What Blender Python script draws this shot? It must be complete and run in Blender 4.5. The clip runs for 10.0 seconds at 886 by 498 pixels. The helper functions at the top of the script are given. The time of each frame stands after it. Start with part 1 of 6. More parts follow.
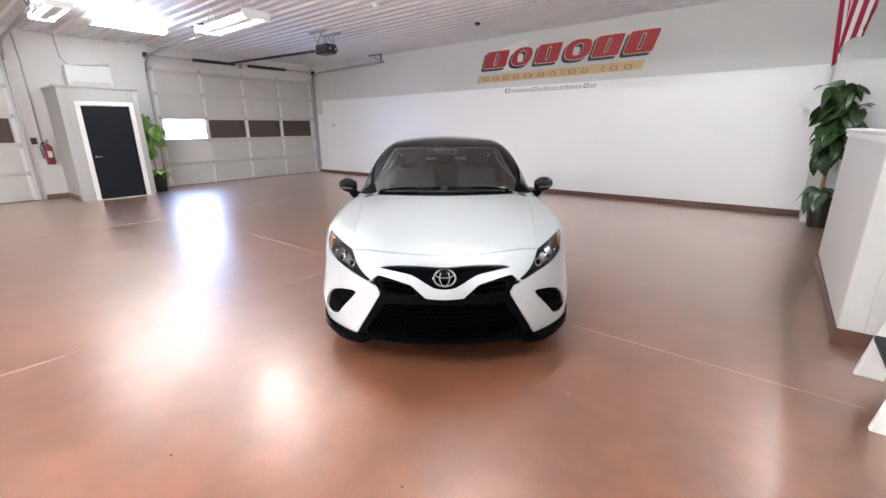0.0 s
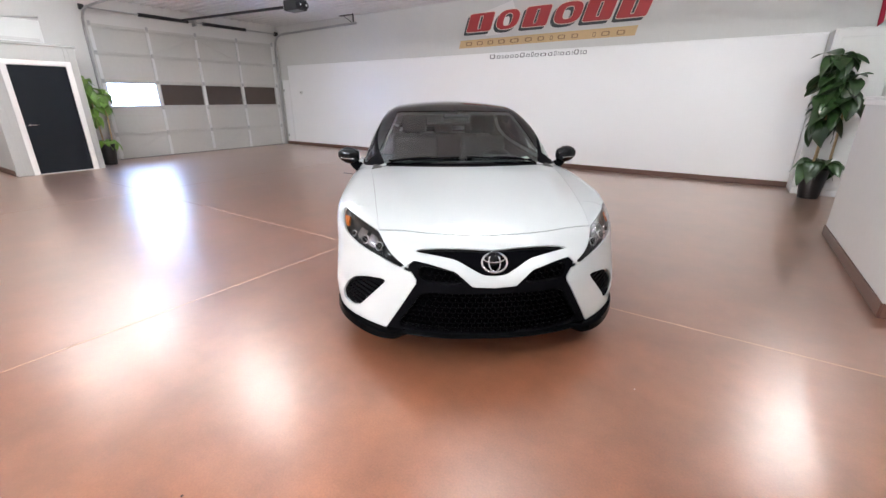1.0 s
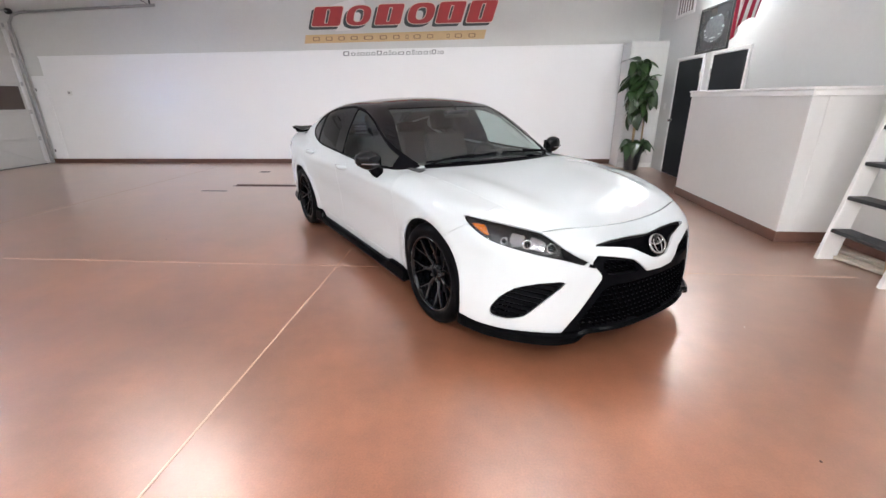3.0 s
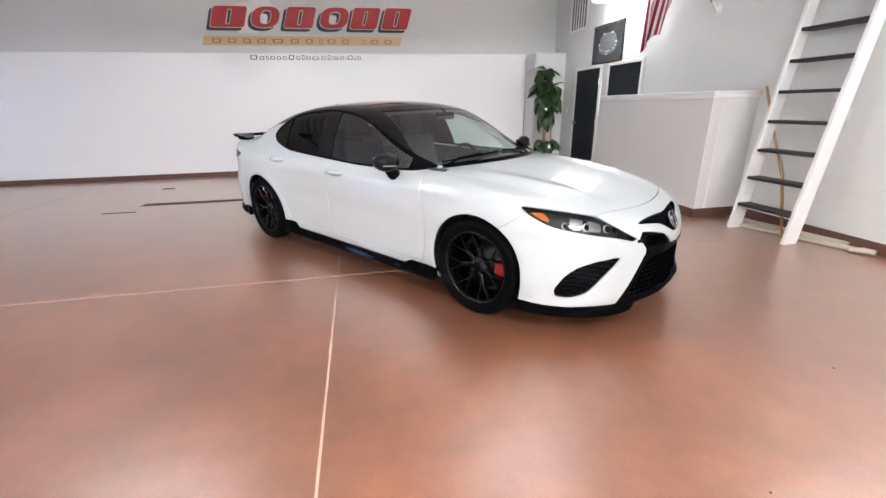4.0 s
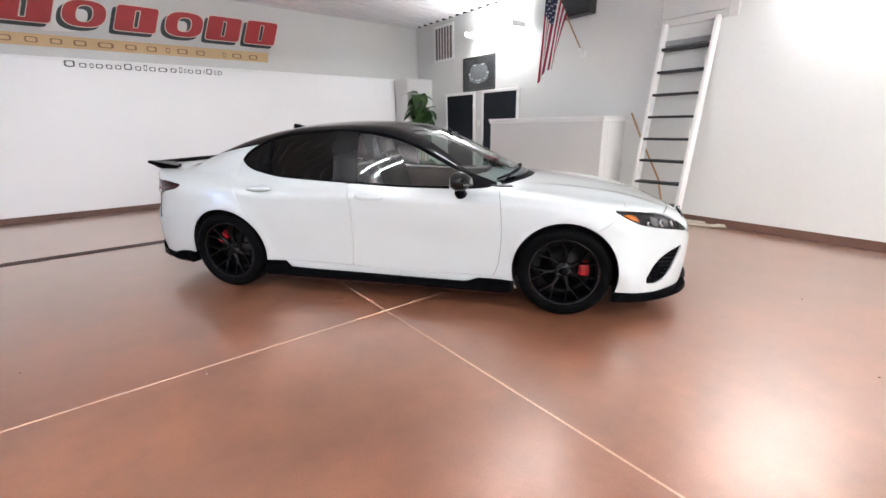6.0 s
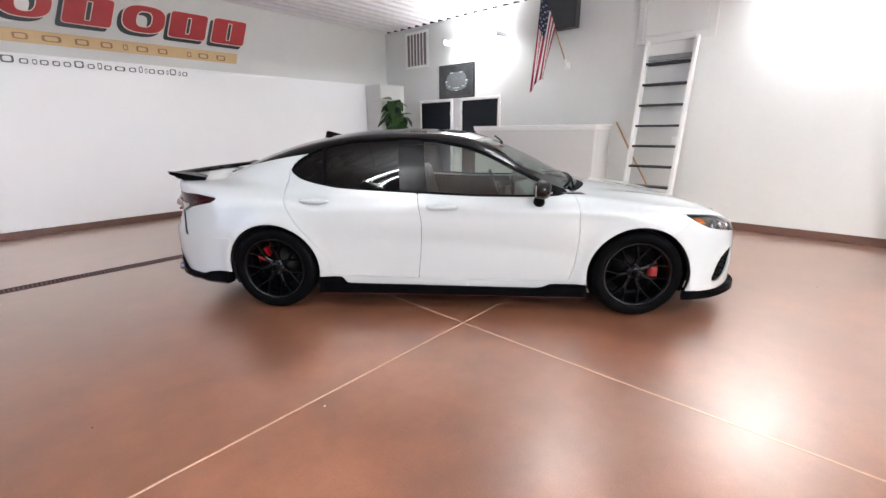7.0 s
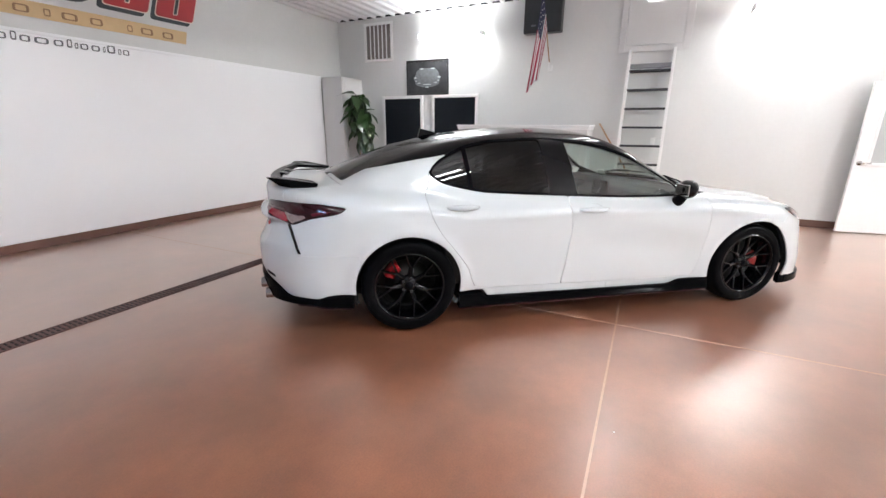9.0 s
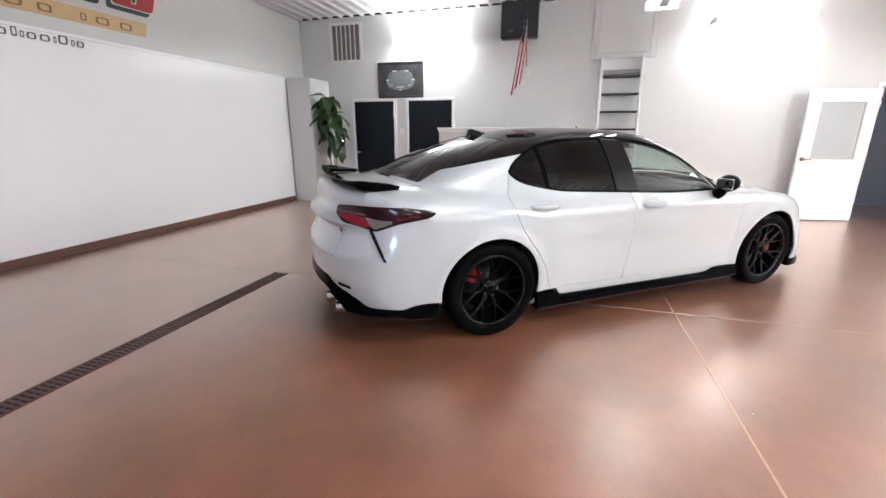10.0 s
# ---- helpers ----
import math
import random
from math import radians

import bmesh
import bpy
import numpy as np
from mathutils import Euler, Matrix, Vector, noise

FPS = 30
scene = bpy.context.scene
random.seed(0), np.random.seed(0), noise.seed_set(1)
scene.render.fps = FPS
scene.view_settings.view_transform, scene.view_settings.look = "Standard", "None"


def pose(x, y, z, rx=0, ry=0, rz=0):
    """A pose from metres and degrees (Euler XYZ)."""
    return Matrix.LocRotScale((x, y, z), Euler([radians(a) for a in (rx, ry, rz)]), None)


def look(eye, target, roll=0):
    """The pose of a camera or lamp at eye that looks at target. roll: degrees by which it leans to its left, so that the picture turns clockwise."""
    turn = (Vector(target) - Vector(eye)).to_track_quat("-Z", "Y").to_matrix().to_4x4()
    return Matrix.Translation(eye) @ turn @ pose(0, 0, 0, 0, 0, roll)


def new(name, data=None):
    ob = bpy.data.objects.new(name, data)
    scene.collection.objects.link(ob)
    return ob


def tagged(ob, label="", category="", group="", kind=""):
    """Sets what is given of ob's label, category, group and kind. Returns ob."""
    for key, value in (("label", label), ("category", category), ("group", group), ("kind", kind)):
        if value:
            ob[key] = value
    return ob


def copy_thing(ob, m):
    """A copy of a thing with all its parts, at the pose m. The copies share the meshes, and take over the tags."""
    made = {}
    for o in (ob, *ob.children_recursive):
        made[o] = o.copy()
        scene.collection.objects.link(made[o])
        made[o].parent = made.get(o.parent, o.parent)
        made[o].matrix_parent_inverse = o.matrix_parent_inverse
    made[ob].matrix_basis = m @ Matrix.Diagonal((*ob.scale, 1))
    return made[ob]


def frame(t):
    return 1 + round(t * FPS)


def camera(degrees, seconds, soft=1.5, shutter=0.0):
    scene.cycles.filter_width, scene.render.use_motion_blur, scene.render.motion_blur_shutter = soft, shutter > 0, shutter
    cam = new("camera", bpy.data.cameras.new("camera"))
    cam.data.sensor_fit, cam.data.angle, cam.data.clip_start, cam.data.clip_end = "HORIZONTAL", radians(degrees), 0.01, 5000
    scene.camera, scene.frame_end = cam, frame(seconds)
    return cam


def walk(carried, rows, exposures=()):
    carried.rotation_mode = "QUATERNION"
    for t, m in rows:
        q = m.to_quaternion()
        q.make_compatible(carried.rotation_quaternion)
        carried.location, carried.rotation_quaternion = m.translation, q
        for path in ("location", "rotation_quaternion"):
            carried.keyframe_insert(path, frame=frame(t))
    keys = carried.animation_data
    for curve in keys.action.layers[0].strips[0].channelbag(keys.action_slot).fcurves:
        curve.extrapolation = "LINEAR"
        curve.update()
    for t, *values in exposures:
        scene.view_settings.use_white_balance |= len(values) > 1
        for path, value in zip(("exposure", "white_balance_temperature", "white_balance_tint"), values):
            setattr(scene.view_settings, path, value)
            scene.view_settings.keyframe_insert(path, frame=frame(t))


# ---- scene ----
cam = camera(93.6, 10.0)
PATH = [
    (0, (0.066, 0.074, 1.515), (-1.127, 1.578, 0.954), -0.5),
    (0.5, (-0.111, 0.111, 1.471), (-1.243, 1.632, 0.834), -0.1),
    (1, (-0.52, 0.115, 1.435), (-1.557, 1.686, 0.757), 0.1),
    (1.5, (-0.968, 0.143, 1.405), (-1.87, 1.779, 0.689), -0.2),
    (2, (-1.439, -0.002, 1.373), (-2.131, 1.737, 0.67), -0.4),
    (2.2, (-1.607, -0.056, 1.386), (-2.212, 1.716, 0.682), -0.7),
    (3.3, (-2.689, -0.381, 1.396), (-2.686, 1.507, 0.733), -0.7),
    (3.5, (-2.879, -0.4, 1.386), (-2.774, 1.488, 0.734), -0.9),
    (4, (-3.385, -0.346, 1.359), (-3.023, 1.51, 0.708), -1.0),
    (4.5, (-3.895, -0.248, 1.349), (-3.271, 1.547, 0.725), -1.0),
    (5, (-4.317, -0.026, 1.337), (-3.478, 1.685, 0.73), -1.2),
    (6.3, (-5.331, 0.697, 1.378), (-4.059, 2.139, 0.827), -0.7),
    (6.5, (-5.478, 0.88, 1.389), (-4.153, 2.277, 0.848), -0.7),
    (7, (-5.861, 1.243, 1.39), (-4.436, 2.535, 0.844), -0.5),
    (7.5, (-6.128, 1.644, 1.374), (-4.611, 2.829, 0.833), -0.3),
    (8, (-6.369, 2.052, 1.386), (-4.767, 3.12, 0.844), 0.2),
    (8.5, (-6.589, 2.494, 1.402), (-4.918, 3.448, 0.856), 0.4),
    (9, (-6.768, 2.99, 1.407), (-5.039, 3.827, 0.848), 0.4),
    (9.5, (-6.977, 3.47, 1.406), (-5.176, 4.149, 0.863), 0.5),
    (10, (-7.052, 3.984, 1.362), (-5.199, 4.514, 0.827), 0.1),
]
walk(cam, [(t, look(eye, target, roll)) for t, eye, target, roll in PATH])

# ---- world and lamps ----
world = bpy.data.worlds.new("daylight")
scene.world = world
world.use_nodes = True
wn = world.node_tree
sky = wn.nodes.new("ShaderNodeTexSky")
sky.sky_type, sky.sun_disc = "NISHITA", False
sky.sun_elevation, sky.sun_rotation = radians(48), radians(-60)
wn.links.new(sky.outputs["Color"], wn.nodes["Background"].inputs["Color"])
wn.nodes["Background"].inputs["Strength"].default_value = 0.15
TUBE_GLOW = 225
scene.view_settings.exposure = 1.10
# x, y, z, turn and share of the hanging tube lamps, whose bare tubes light the place
LAMPS = [(.98, 6.60, 3.04, 0, .32), (.76, 1.36, 2.98, 0, .18), (-1.86, 3.05, 2.76, 90, .15), (-5.55, 2.95, 2.76, 90, .27), (-10.4, 3.4, 3.45, 0, .23), (-9.3, 2.0, 3.3, 90, .24),
         # rows at negative y: unseen lamps added to brighten the car's flank and room
         (-1.86, -1.3, 2.76, 90, .66), (-5.55, -1.3, 2.76, 90, .50), (-9.3, -2.7, 2.76, 90, .22),
         (-1.86, -4.8, 2.76, 90, .9), (-5.55, -4.8, 2.76, 90, .9), (-9.3, -4.8, 2.76, 90, .45)]

# ---- materials ----
def shader(name, color, rough=.5, metal=0.0, grain=0.0, scale=30.0, bump=0.0, bump_scale=80.0, coat=0.0, spec=.5, stain=0.0, stain_scale=1.2, vary=0.0):
    """A painted, stained or bare surface with grain, broad stains and fine relief."""
    m = bpy.data.materials.new(name)
    m.use_nodes = True
    nt = m.node_tree
    b = nt.nodes["Principled BSDF"]
    b.inputs["Base Color"].default_value = (*color, 1)
    b.inputs["Roughness"].default_value = rough
    b.inputs["Metallic"].default_value = metal
    b.inputs["Specular IOR Level"].default_value = spec
    b.inputs["Coat Weight"].default_value = coat
    if spec < .15:
        b.inputs["IOR"].default_value = 1.15
    b.inputs["Coat Roughness"].default_value = .04
    co = nt.nodes.new("ShaderNodeTexCoord").outputs["Object"]
    out = None
    if grain or stain or vary:
        rgb = nt.nodes.new("ShaderNodeRGB")
        rgb.outputs[0].default_value = (*color, 1)
        out = rgb.outputs[0]
    for amount, sc, det in ((grain, scale, 6), (stain, stain_scale, 3)):
        if not amount:
            continue
        n = nt.nodes.new("ShaderNodeTexNoise")
        n.inputs["Scale"].default_value, n.inputs["Detail"].default_value = sc, det
        nt.links.new(co, n.inputs["Vector"])
        r = nt.nodes.new("ShaderNodeMapRange")
        r.inputs[1].default_value, r.inputs[2].default_value = .15, .85
        r.inputs[3].default_value, r.inputs[4].default_value = 1 - amount, 1 + amount
        nt.links.new(n.outputs["Fac"], r.inputs[0])
        x = nt.nodes.new("ShaderNodeVectorMath")
        x.operation = "SCALE"
        nt.links.new(out, x.inputs[0])
        nt.links.new(r.outputs[0], x.inputs["Scale"])
        out = x.outputs[0]
    if vary:
        oi = nt.nodes.new("ShaderNodeObjectInfo")
        r = nt.nodes.new("ShaderNodeMapRange")
        r.inputs[3].default_value, r.inputs[4].default_value = 1 - vary, 1 + vary
        nt.links.new(oi.outputs["Random"], r.inputs[0])
        x = nt.nodes.new("ShaderNodeVectorMath")
        x.operation = "SCALE"
        nt.links.new(out, x.inputs[0])
        nt.links.new(r.outputs[0], x.inputs["Scale"])
        out = x.outputs[0]
    if out:
        nt.links.new(out, b.inputs["Base Color"])
    if bump:
        n = nt.nodes.new("ShaderNodeTexNoise")
        n.inputs["Scale"].default_value, n.inputs["Detail"].default_value = bump_scale, 5
        nt.links.new(co, n.inputs["Vector"])
        bp = nt.nodes.new("ShaderNodeBump")
        bp.inputs["Strength"].default_value, bp.inputs["Distance"].default_value = bump, .004
        nt.links.new(n.outputs["Fac"], bp.inputs["Height"])
        nt.links.new(bp.outputs[0], b.inputs["Normal"])
    return m


def glow(name, color, strength):
    m = bpy.data.materials.new(name)
    m.use_nodes = True
    b = m.node_tree.nodes["Principled BSDF"]
    b.inputs["Base Color"].default_value = (*color, 1)
    b.inputs["Emission Color"].default_value = (*color, 1)
    b.inputs["Emission Strength"].default_value = strength
    return m


def glass(name, tint, rough=0.0, ior=1.45):
    """Thin pane: clear tint through it, sharp reflection off it that grows towards grazing."""
    m = bpy.data.materials.new(name)
    m.use_nodes = True
    nt = m.node_tree
    nt.nodes.remove(nt.nodes["Principled BSDF"])
    tr = nt.nodes.new("ShaderNodeBsdfTransparent")
    tr.inputs["Color"].default_value = (*tint, 1)
    gl = nt.nodes.new("ShaderNodeBsdfGlossy")
    gl.inputs["Roughness"].default_value = rough
    lw = nt.nodes.new("ShaderNodeLayerWeight")
    lw.inputs["Blend"].default_value = .5
    pw = nt.nodes.new("ShaderNodeMath")
    pw.operation = "POWER"
    pw.inputs[1].default_value = 5
    nt.links.new(lw.outputs["Facing"], pw.inputs[0])
    fr = nt.nodes.new("ShaderNodeMapRange")
    fr.inputs[3].default_value, fr.inputs[4].default_value = ((ior - 1) / (ior + 1)) ** 2, 1
    nt.links.new(pw.outputs[0], fr.inputs[0])
    mx = nt.nodes.new("ShaderNodeMixShader")
    nt.links.new(fr.outputs[0], mx.inputs[0])
    nt.links.new(tr.outputs[0], mx.inputs[1])
    nt.links.new(gl.outputs[0], mx.inputs[2])
    nt.links.new(mx.outputs[0], nt.nodes["Material Output"].inputs["Surface"])
    return m


CLOSET_WALL = shader("mid_grey_wall_paint", (.43, .43, .42), .5, grain=.03, scale=16, bump=.06, bump_scale=160)
FAR_WALL = shader("grey_far_wall_paint", (.60, .60, .59), .6, grain=.03, scale=12, stain=.05)
WHITE_WALL = shader("white_gloss_panel", (.89, .89, .90), .30, grain=.008, scale=2)
GREY_WALL = shader("grey_wall_paint", (.66, .66, .645), .55, grain=.02, scale=18, bump=.06, bump_scale=160, stain=.03)
PALE_WALL = shader("pale_wall_paint", (.66, .65, .64), .5, grain=.02, scale=18, bump=.06, bump_scale=160, stain=.03)
WHITE_TRIM = shader("white_trim_paint", (.80, .79, .78), .35, grain=.02, scale=25, bump=.04)
BROWN_BASE = shader("brown_vinyl_base", (.13, .062, .045), .4, grain=.08, scale=20, bump=.04)
CEILING = shader("white_ribbed_steel", (.74, .74, .75), .38, grain=.02, scale=5, stain=.03)
DARK_DOOR = shader("charcoal_door_paint", (.007, .009, .013), .42, spec=.2, grain=.06, scale=12, bump=.05, bump_scale=90)
DOOR_STEEL = shader("grey_door_steel", (.56, .55, .53), .42, grain=.03, scale=14, bump=.03, bump_scale=120, stain=.04)
DOOR_STILE = shader("white_galvanised_steel", (.74, .74, .74), .35, .1, grain=.04, scale=20)
BROWN_FILM = shader("brown_window_film", (.075, .052, .043), .2, grain=.06, scale=4)
STEEL = shader("galvanised_steel", (.45, .45, .46), .38, .8, grain=.08, scale=30)
BLACK_STEEL = shader("black_steel", (.02, .02, .022), .4, .3, grain=.1, scale=30)
CHROME = shader("chrome", (.85, .85, .86), .08, 1.0)
BRASSY = shader("satin_nickel", (.62, .60, .57), .25, 1.0, grain=.03)
RED_PAINT = shader("red_enamel", (.22, .010, .014), .3, grain=.05, coat=.4)
BLACK_PLASTIC = shader("black_plastic", (.016, .016, .018), .35, grain=.1, scale=40)
WHITE_PLASTIC = shader("white_plastic", (.78, .78, .77), .4, grain=.01)
RUBBER_TREAD = shader("black_ladder_tread", (.022, .023, .026), .55, grain=.15, scale=60, bump=.15, bump_scale=200)
WOOD_POLE = shader("bare_wood", (.42, .24, .12), .5, grain=.15, scale=14, bump=.1)
PALE_WOOD = shader("weathered_plank", (.52, .46, .38), .6, grain=.14, scale=16, bump=.12)
TUBES = {k: glow("fluorescent_tube", (.95, .98, 1.0), TUBE_GLOW * k) for k in sorted({s[4] for s in LAMPS})}
REFLECTOR = shader("white_lamp_reflector", (.82, .82, .82), .3)
JOINT = shader("cream_joint_filler", (.60, .42, .31), .45, grain=.15, scale=30)
GRATE = shader("rusty_iron_grate", (.12, .055, .048), .5, .2, grain=.2, scale=30, vary=.18)
PIT_SHADE = shader("painted_pit_shade", (.012, .009, .008), .8)
MARK = shader("dark_floor_cover", (.07, .045, .04), .5, grain=.2, scale=20)


def floor_shader():
    """Sealed brown stained concrete: mottled colour, fine speckle, a glossy uneven coat."""
    m = shader("stained_concrete", (.255, .096, .049), .46, grain=.22, scale=110, bump=.08, bump_scale=150, spec=.35)
    nt = m.node_tree
    b = nt.nodes["Principled BSDF"]
    src = b.inputs["Base Color"].links[0].from_socket
    co = [n for n in nt.nodes if n.type == "TEX_COORD"][0].outputs["Object"]
    v = nt.nodes.new("ShaderNodeTexNoise")
    v.inputs["Scale"].default_value, v.inputs["Detail"].default_value = 2.6, 12
    v.inputs["Roughness"].default_value = .66
    nt.links.new(co, v.inputs["Vector"])
    r = nt.nodes.new("ShaderNodeValToRGB")
    r.color_ramp.elements[0].position, r.color_ramp.elements[0].color = .27, (.62, .58, .56, 1)
    r.color_ramp.elements[1].position, r.color_ramp.elements[1].color = .73, (1.24, 1.26, 1.28, 1)
    nt.links.new(v.outputs["Fac"], r.inputs[0])
    x = nt.nodes.new("ShaderNodeMix")
    x.data_type, x.blend_type = "RGBA", "MULTIPLY"
    x.inputs["Factor"].default_value = 1
    nt.links.new(src, x.inputs[6])
    nt.links.new(r.outputs[0], x.inputs[7])
    w = nt.nodes.new("ShaderNodeTexNoise")
    w.inputs["Scale"].default_value, w.inputs["Detail"].default_value, w.inputs["Roughness"].default_value = .55, 10, .62
    nt.links.new(co, w.inputs["Vector"])
    k = nt.nodes.new("ShaderNodeMapRange")
    k.inputs[1].default_value, k.inputs[2].default_value, k.inputs[3].default_value, k.inputs[4].default_value = .30, .70, .66, 1.28
    nt.links.new(w.outputs["Fac"], k.inputs[0])
    y = nt.nodes.new("ShaderNodeVectorMath")
    y.operation = "SCALE"
    nt.links.new(x.outputs[2], y.inputs[0])
    nt.links.new(k.outputs[0], y.inputs["Scale"])
    nt.links.new(y.outputs[0], b.inputs["Base Color"])
    # a slow ripple in the coat from the trowel
    bp = nt.nodes.new("ShaderNodeBump")
    bp.inputs["Strength"].default_value, bp.inputs["Distance"].default_value = .08, .006
    q = nt.nodes.new("ShaderNodeTexNoise")
    q.inputs["Scale"].default_value, q.inputs["Detail"].default_value = 7, 4
    nt.links.new(co, q.inputs["Vector"])
    nt.links.new(q.outputs["Fac"], bp.inputs["Height"])
    lw = nt.nodes.new("ShaderNodeLayerWeight")
    lw.inputs["Blend"].default_value = .5
    pw = nt.nodes.new("ShaderNodeMath")
    pw.operation = "POWER"
    pw.inputs[1].default_value = 2.25
    nt.links.new(lw.outputs["Facing"], pw.inputs[0])
    fr = nt.nodes.new("ShaderNodeMapRange")
    fr.inputs[3].default_value, fr.inputs[4].default_value = .055, .95
    nt.links.new(pw.outputs[0], fr.inputs[0])
    gl = nt.nodes.new("ShaderNodeBsdfGlossy")
    gl.inputs["Roughness"].default_value, gl.inputs["Color"].default_value = .31, (1, .91, .85, 1)
    nt.links.new(bp.outputs[0], gl.inputs["Normal"])
    mx = nt.nodes.new("ShaderNodeMixShader")
    nt.links.new(fr.outputs[0], mx.inputs[0])
    nt.links.new(b.outputs[0], mx.inputs[1])
    nt.links.new(gl.outputs[0], mx.inputs[2])
    nt.links.new(mx.outputs[0], nt.nodes["Material Output"].inputs["Surface"])
    return m


FLOOR = floor_shader()

# ---- building helpers ----
def mesh_of(bm, name, material, smooth=False):
    me = bpy.data.meshes.new(name)
    bm.to_mesh(me)
    bm.free()
    if smooth:
        me.polygons.foreach_set("use_smooth", [True] * len(me.polygons))
    for mm in (material if isinstance(material, (list, tuple)) else [material]):
        me.materials.append(mm)
    return me


def part(name, bm, material, parent=None, label="", smooth=False, at=None):
    """Links a bmesh as one mesh object, under a thing or a part."""
    ob = new(name, mesh_of(bm, name, material, smooth))
    if at is not None:
        ob.matrix_basis = at
    if parent:
        ob.parent = parent
    if label:
        ob["label"] = label
    return ob


def thing(name, at, label, category, group="", kind=""):
    ob = new(name)
    ob.empty_display_size = .1
    ob.matrix_basis = at
    return tagged(ob, label, category, group, kind)


def box(x0, x1, y0, y1, z0, z1, bevel=.003, bm=None, seg=1):
    """A box by its bounds with eased edges."""
    own = bmesh.new()
    m = Matrix.LocRotScale(((x0 + x1) / 2, (y0 + y1) / 2, (z0 + z1) / 2), None, (abs(x1 - x0), abs(y1 - y0), abs(z1 - z0)))
    bmesh.ops.create_cube(own, size=1, matrix=m)
    if bevel:
        bmesh.ops.bevel(own, geom=own.edges[:], offset=min(bevel, .45 * min(abs(x1 - x0), abs(y1 - y0), abs(z1 - z0))), segments=seg, affect="EDGES", profile=.5)
    if bm is None:
        return own
    return join(bm, own)


def join(bm, other, m=None):
    me = bpy.data.meshes.new("tmp")
    other.to_mesh(me)
    other.free()
    if m is not None:
        me.transform(m)
    bm.from_mesh(me)
    bpy.data.meshes.remove(me)
    return bm


def bar(a, b, w, h, bevel=.003, bm=None, up=(0, 0, 1)):
    """A straight bar from a to b, w wide and h high."""
    a, b = Vector(a), Vector(b)
    d = b - a
    x = d.normalized()
    y = Vector(up).cross(x)
    if y.length < 1e-4:
        y = Vector((0, 1, 0)).cross(x)
    y.normalize()
    z = x.cross(y)
    m = Matrix((x, y, z)).transposed().to_4x4()
    m.translation = (a + b) / 2
    own = box(-d.length / 2, d.length / 2, -w / 2, w / 2, -h / 2, h / 2, bevel)
    if bm is None:
        bm = bmesh.new()
    return join(bm, own, m)


def rod(points, r, seg=10, bm=None, caps=True):
    """A round rod along points; r may be one radius or one for each point."""
    if bm is None:
        bm = bmesh.new()
    pts = [Vector(p) for p in points]
    rs = r if isinstance(r, (list, tuple)) else [r] * len(pts)
    rings = []
    side = None
    for i, p in enumerate(pts):
        d = (pts[min(i + 1, len(pts) - 1)] - pts[max(i - 1, 0)]).normalized()
        if side is None:
            side = d.orthogonal().normalized()
        side = (side - d * side.dot(d)).normalized()
        up = d.cross(side)
        rings.append([bm.verts.new(p + rs[i] * (math.cos(a) * side + math.sin(a) * up)) for a in (2 * math.pi * k / seg for k in range(seg))])
    for r0, r1 in zip(rings, rings[1:]):
        for k in range(seg):
            bm.faces.new((r0[k], r0[(k + 1) % seg], r1[(k + 1) % seg], r1[k]))
    if caps:
        bm.faces.new(rings[0][::-1])
        bm.faces.new(rings[-1])
    return bm


def prism(outline, axis, lo, hi, bevel=0.0):
    """A flat outline pushed along an axis: 'x' takes (y, z) pairs, 'y' (x, z), 'z' (x, y)."""
    bm = bmesh.new()
    put = {"x": lambda a, b, c: (c, a, b), "y": lambda a, b, c: (a, c, b), "z": lambda a, b, c: (a, b, c)}[axis]
    low = [bm.verts.new(put(a, b, lo)) for a, b in outline]
    high = [bm.verts.new(put(a, b, hi)) for a, b in outline]
    bm.faces.new(low[::-1])
    bm.faces.new(high)
    for i in range(len(low)):
        j = (i + 1) % len(low)
        bm.faces.new((low[i], low[j], high[j], high[i]))
    bmesh.ops.recalc_face_normals(bm, faces=bm.faces[:])
    if bevel:
        bmesh.ops.bevel(bm, geom=bm.edges[:], offset=bevel, segments=1, affect="EDGES")
    return bm


I4 = Matrix.Identity(4)
NORTH, EAST, WEST, SOUTH, TOP = 9.42, 1.21, -13.0, -9.0, 3.60

# ---- floor, walls, ceiling ----
floor = part("floor", box(WEST - .2, EAST + 2.2, SOUTH - .2, NORTH + .2, -.15, 0, 0), FLOOR)
tagged(floor, "glossy brown stained concrete floor with cream saw joints", "floor", kind="structure")
for a, b, c, d in ((WEST, .68, 3.052, 3.064), (-3.646, -3.634, SOUTH, NORTH - .02), (-8.306, -8.294, SOUTH, NORTH - .02), (WEST, EAST, -1.606, -1.594)):
    part("joint", box(a, b, c, d, -.01, .0015, 0), JOINT, floor)

wall = part("wall_north", box(WEST - .2, EAST + .2, NORTH, NORTH + .2, 0, TOP + .3, 0), GREY_WALL)
tagged(wall, "grey painted wall above a white wainscot panel", "wall", kind="structure")
bm = box(WEST - .2, WEST, SOUTH, -3.05, 0, TOP + .3, 0)
for a, b in ((1.75, 4.45), (9.25, NORTH)):
    box(WEST - .2, WEST, a, b, 0, TOP + .3, 0, bm)
for a, b in ((-3.05, 1.75), (4.45, 9.25)):
    box(WEST - .2, WEST, a, b, 3.047, TOP + .3, 0, bm)
wall = part("wall_west", bm, PALE_WALL)
tagged(wall, "pale grey wall with two sectional garage doors", "wall", kind="structure")
wall = part("wall_south", box(WEST - .2, EAST + .2, SOUTH - .2, SOUTH, 0, TOP + .3, 0), FAR_WALL)
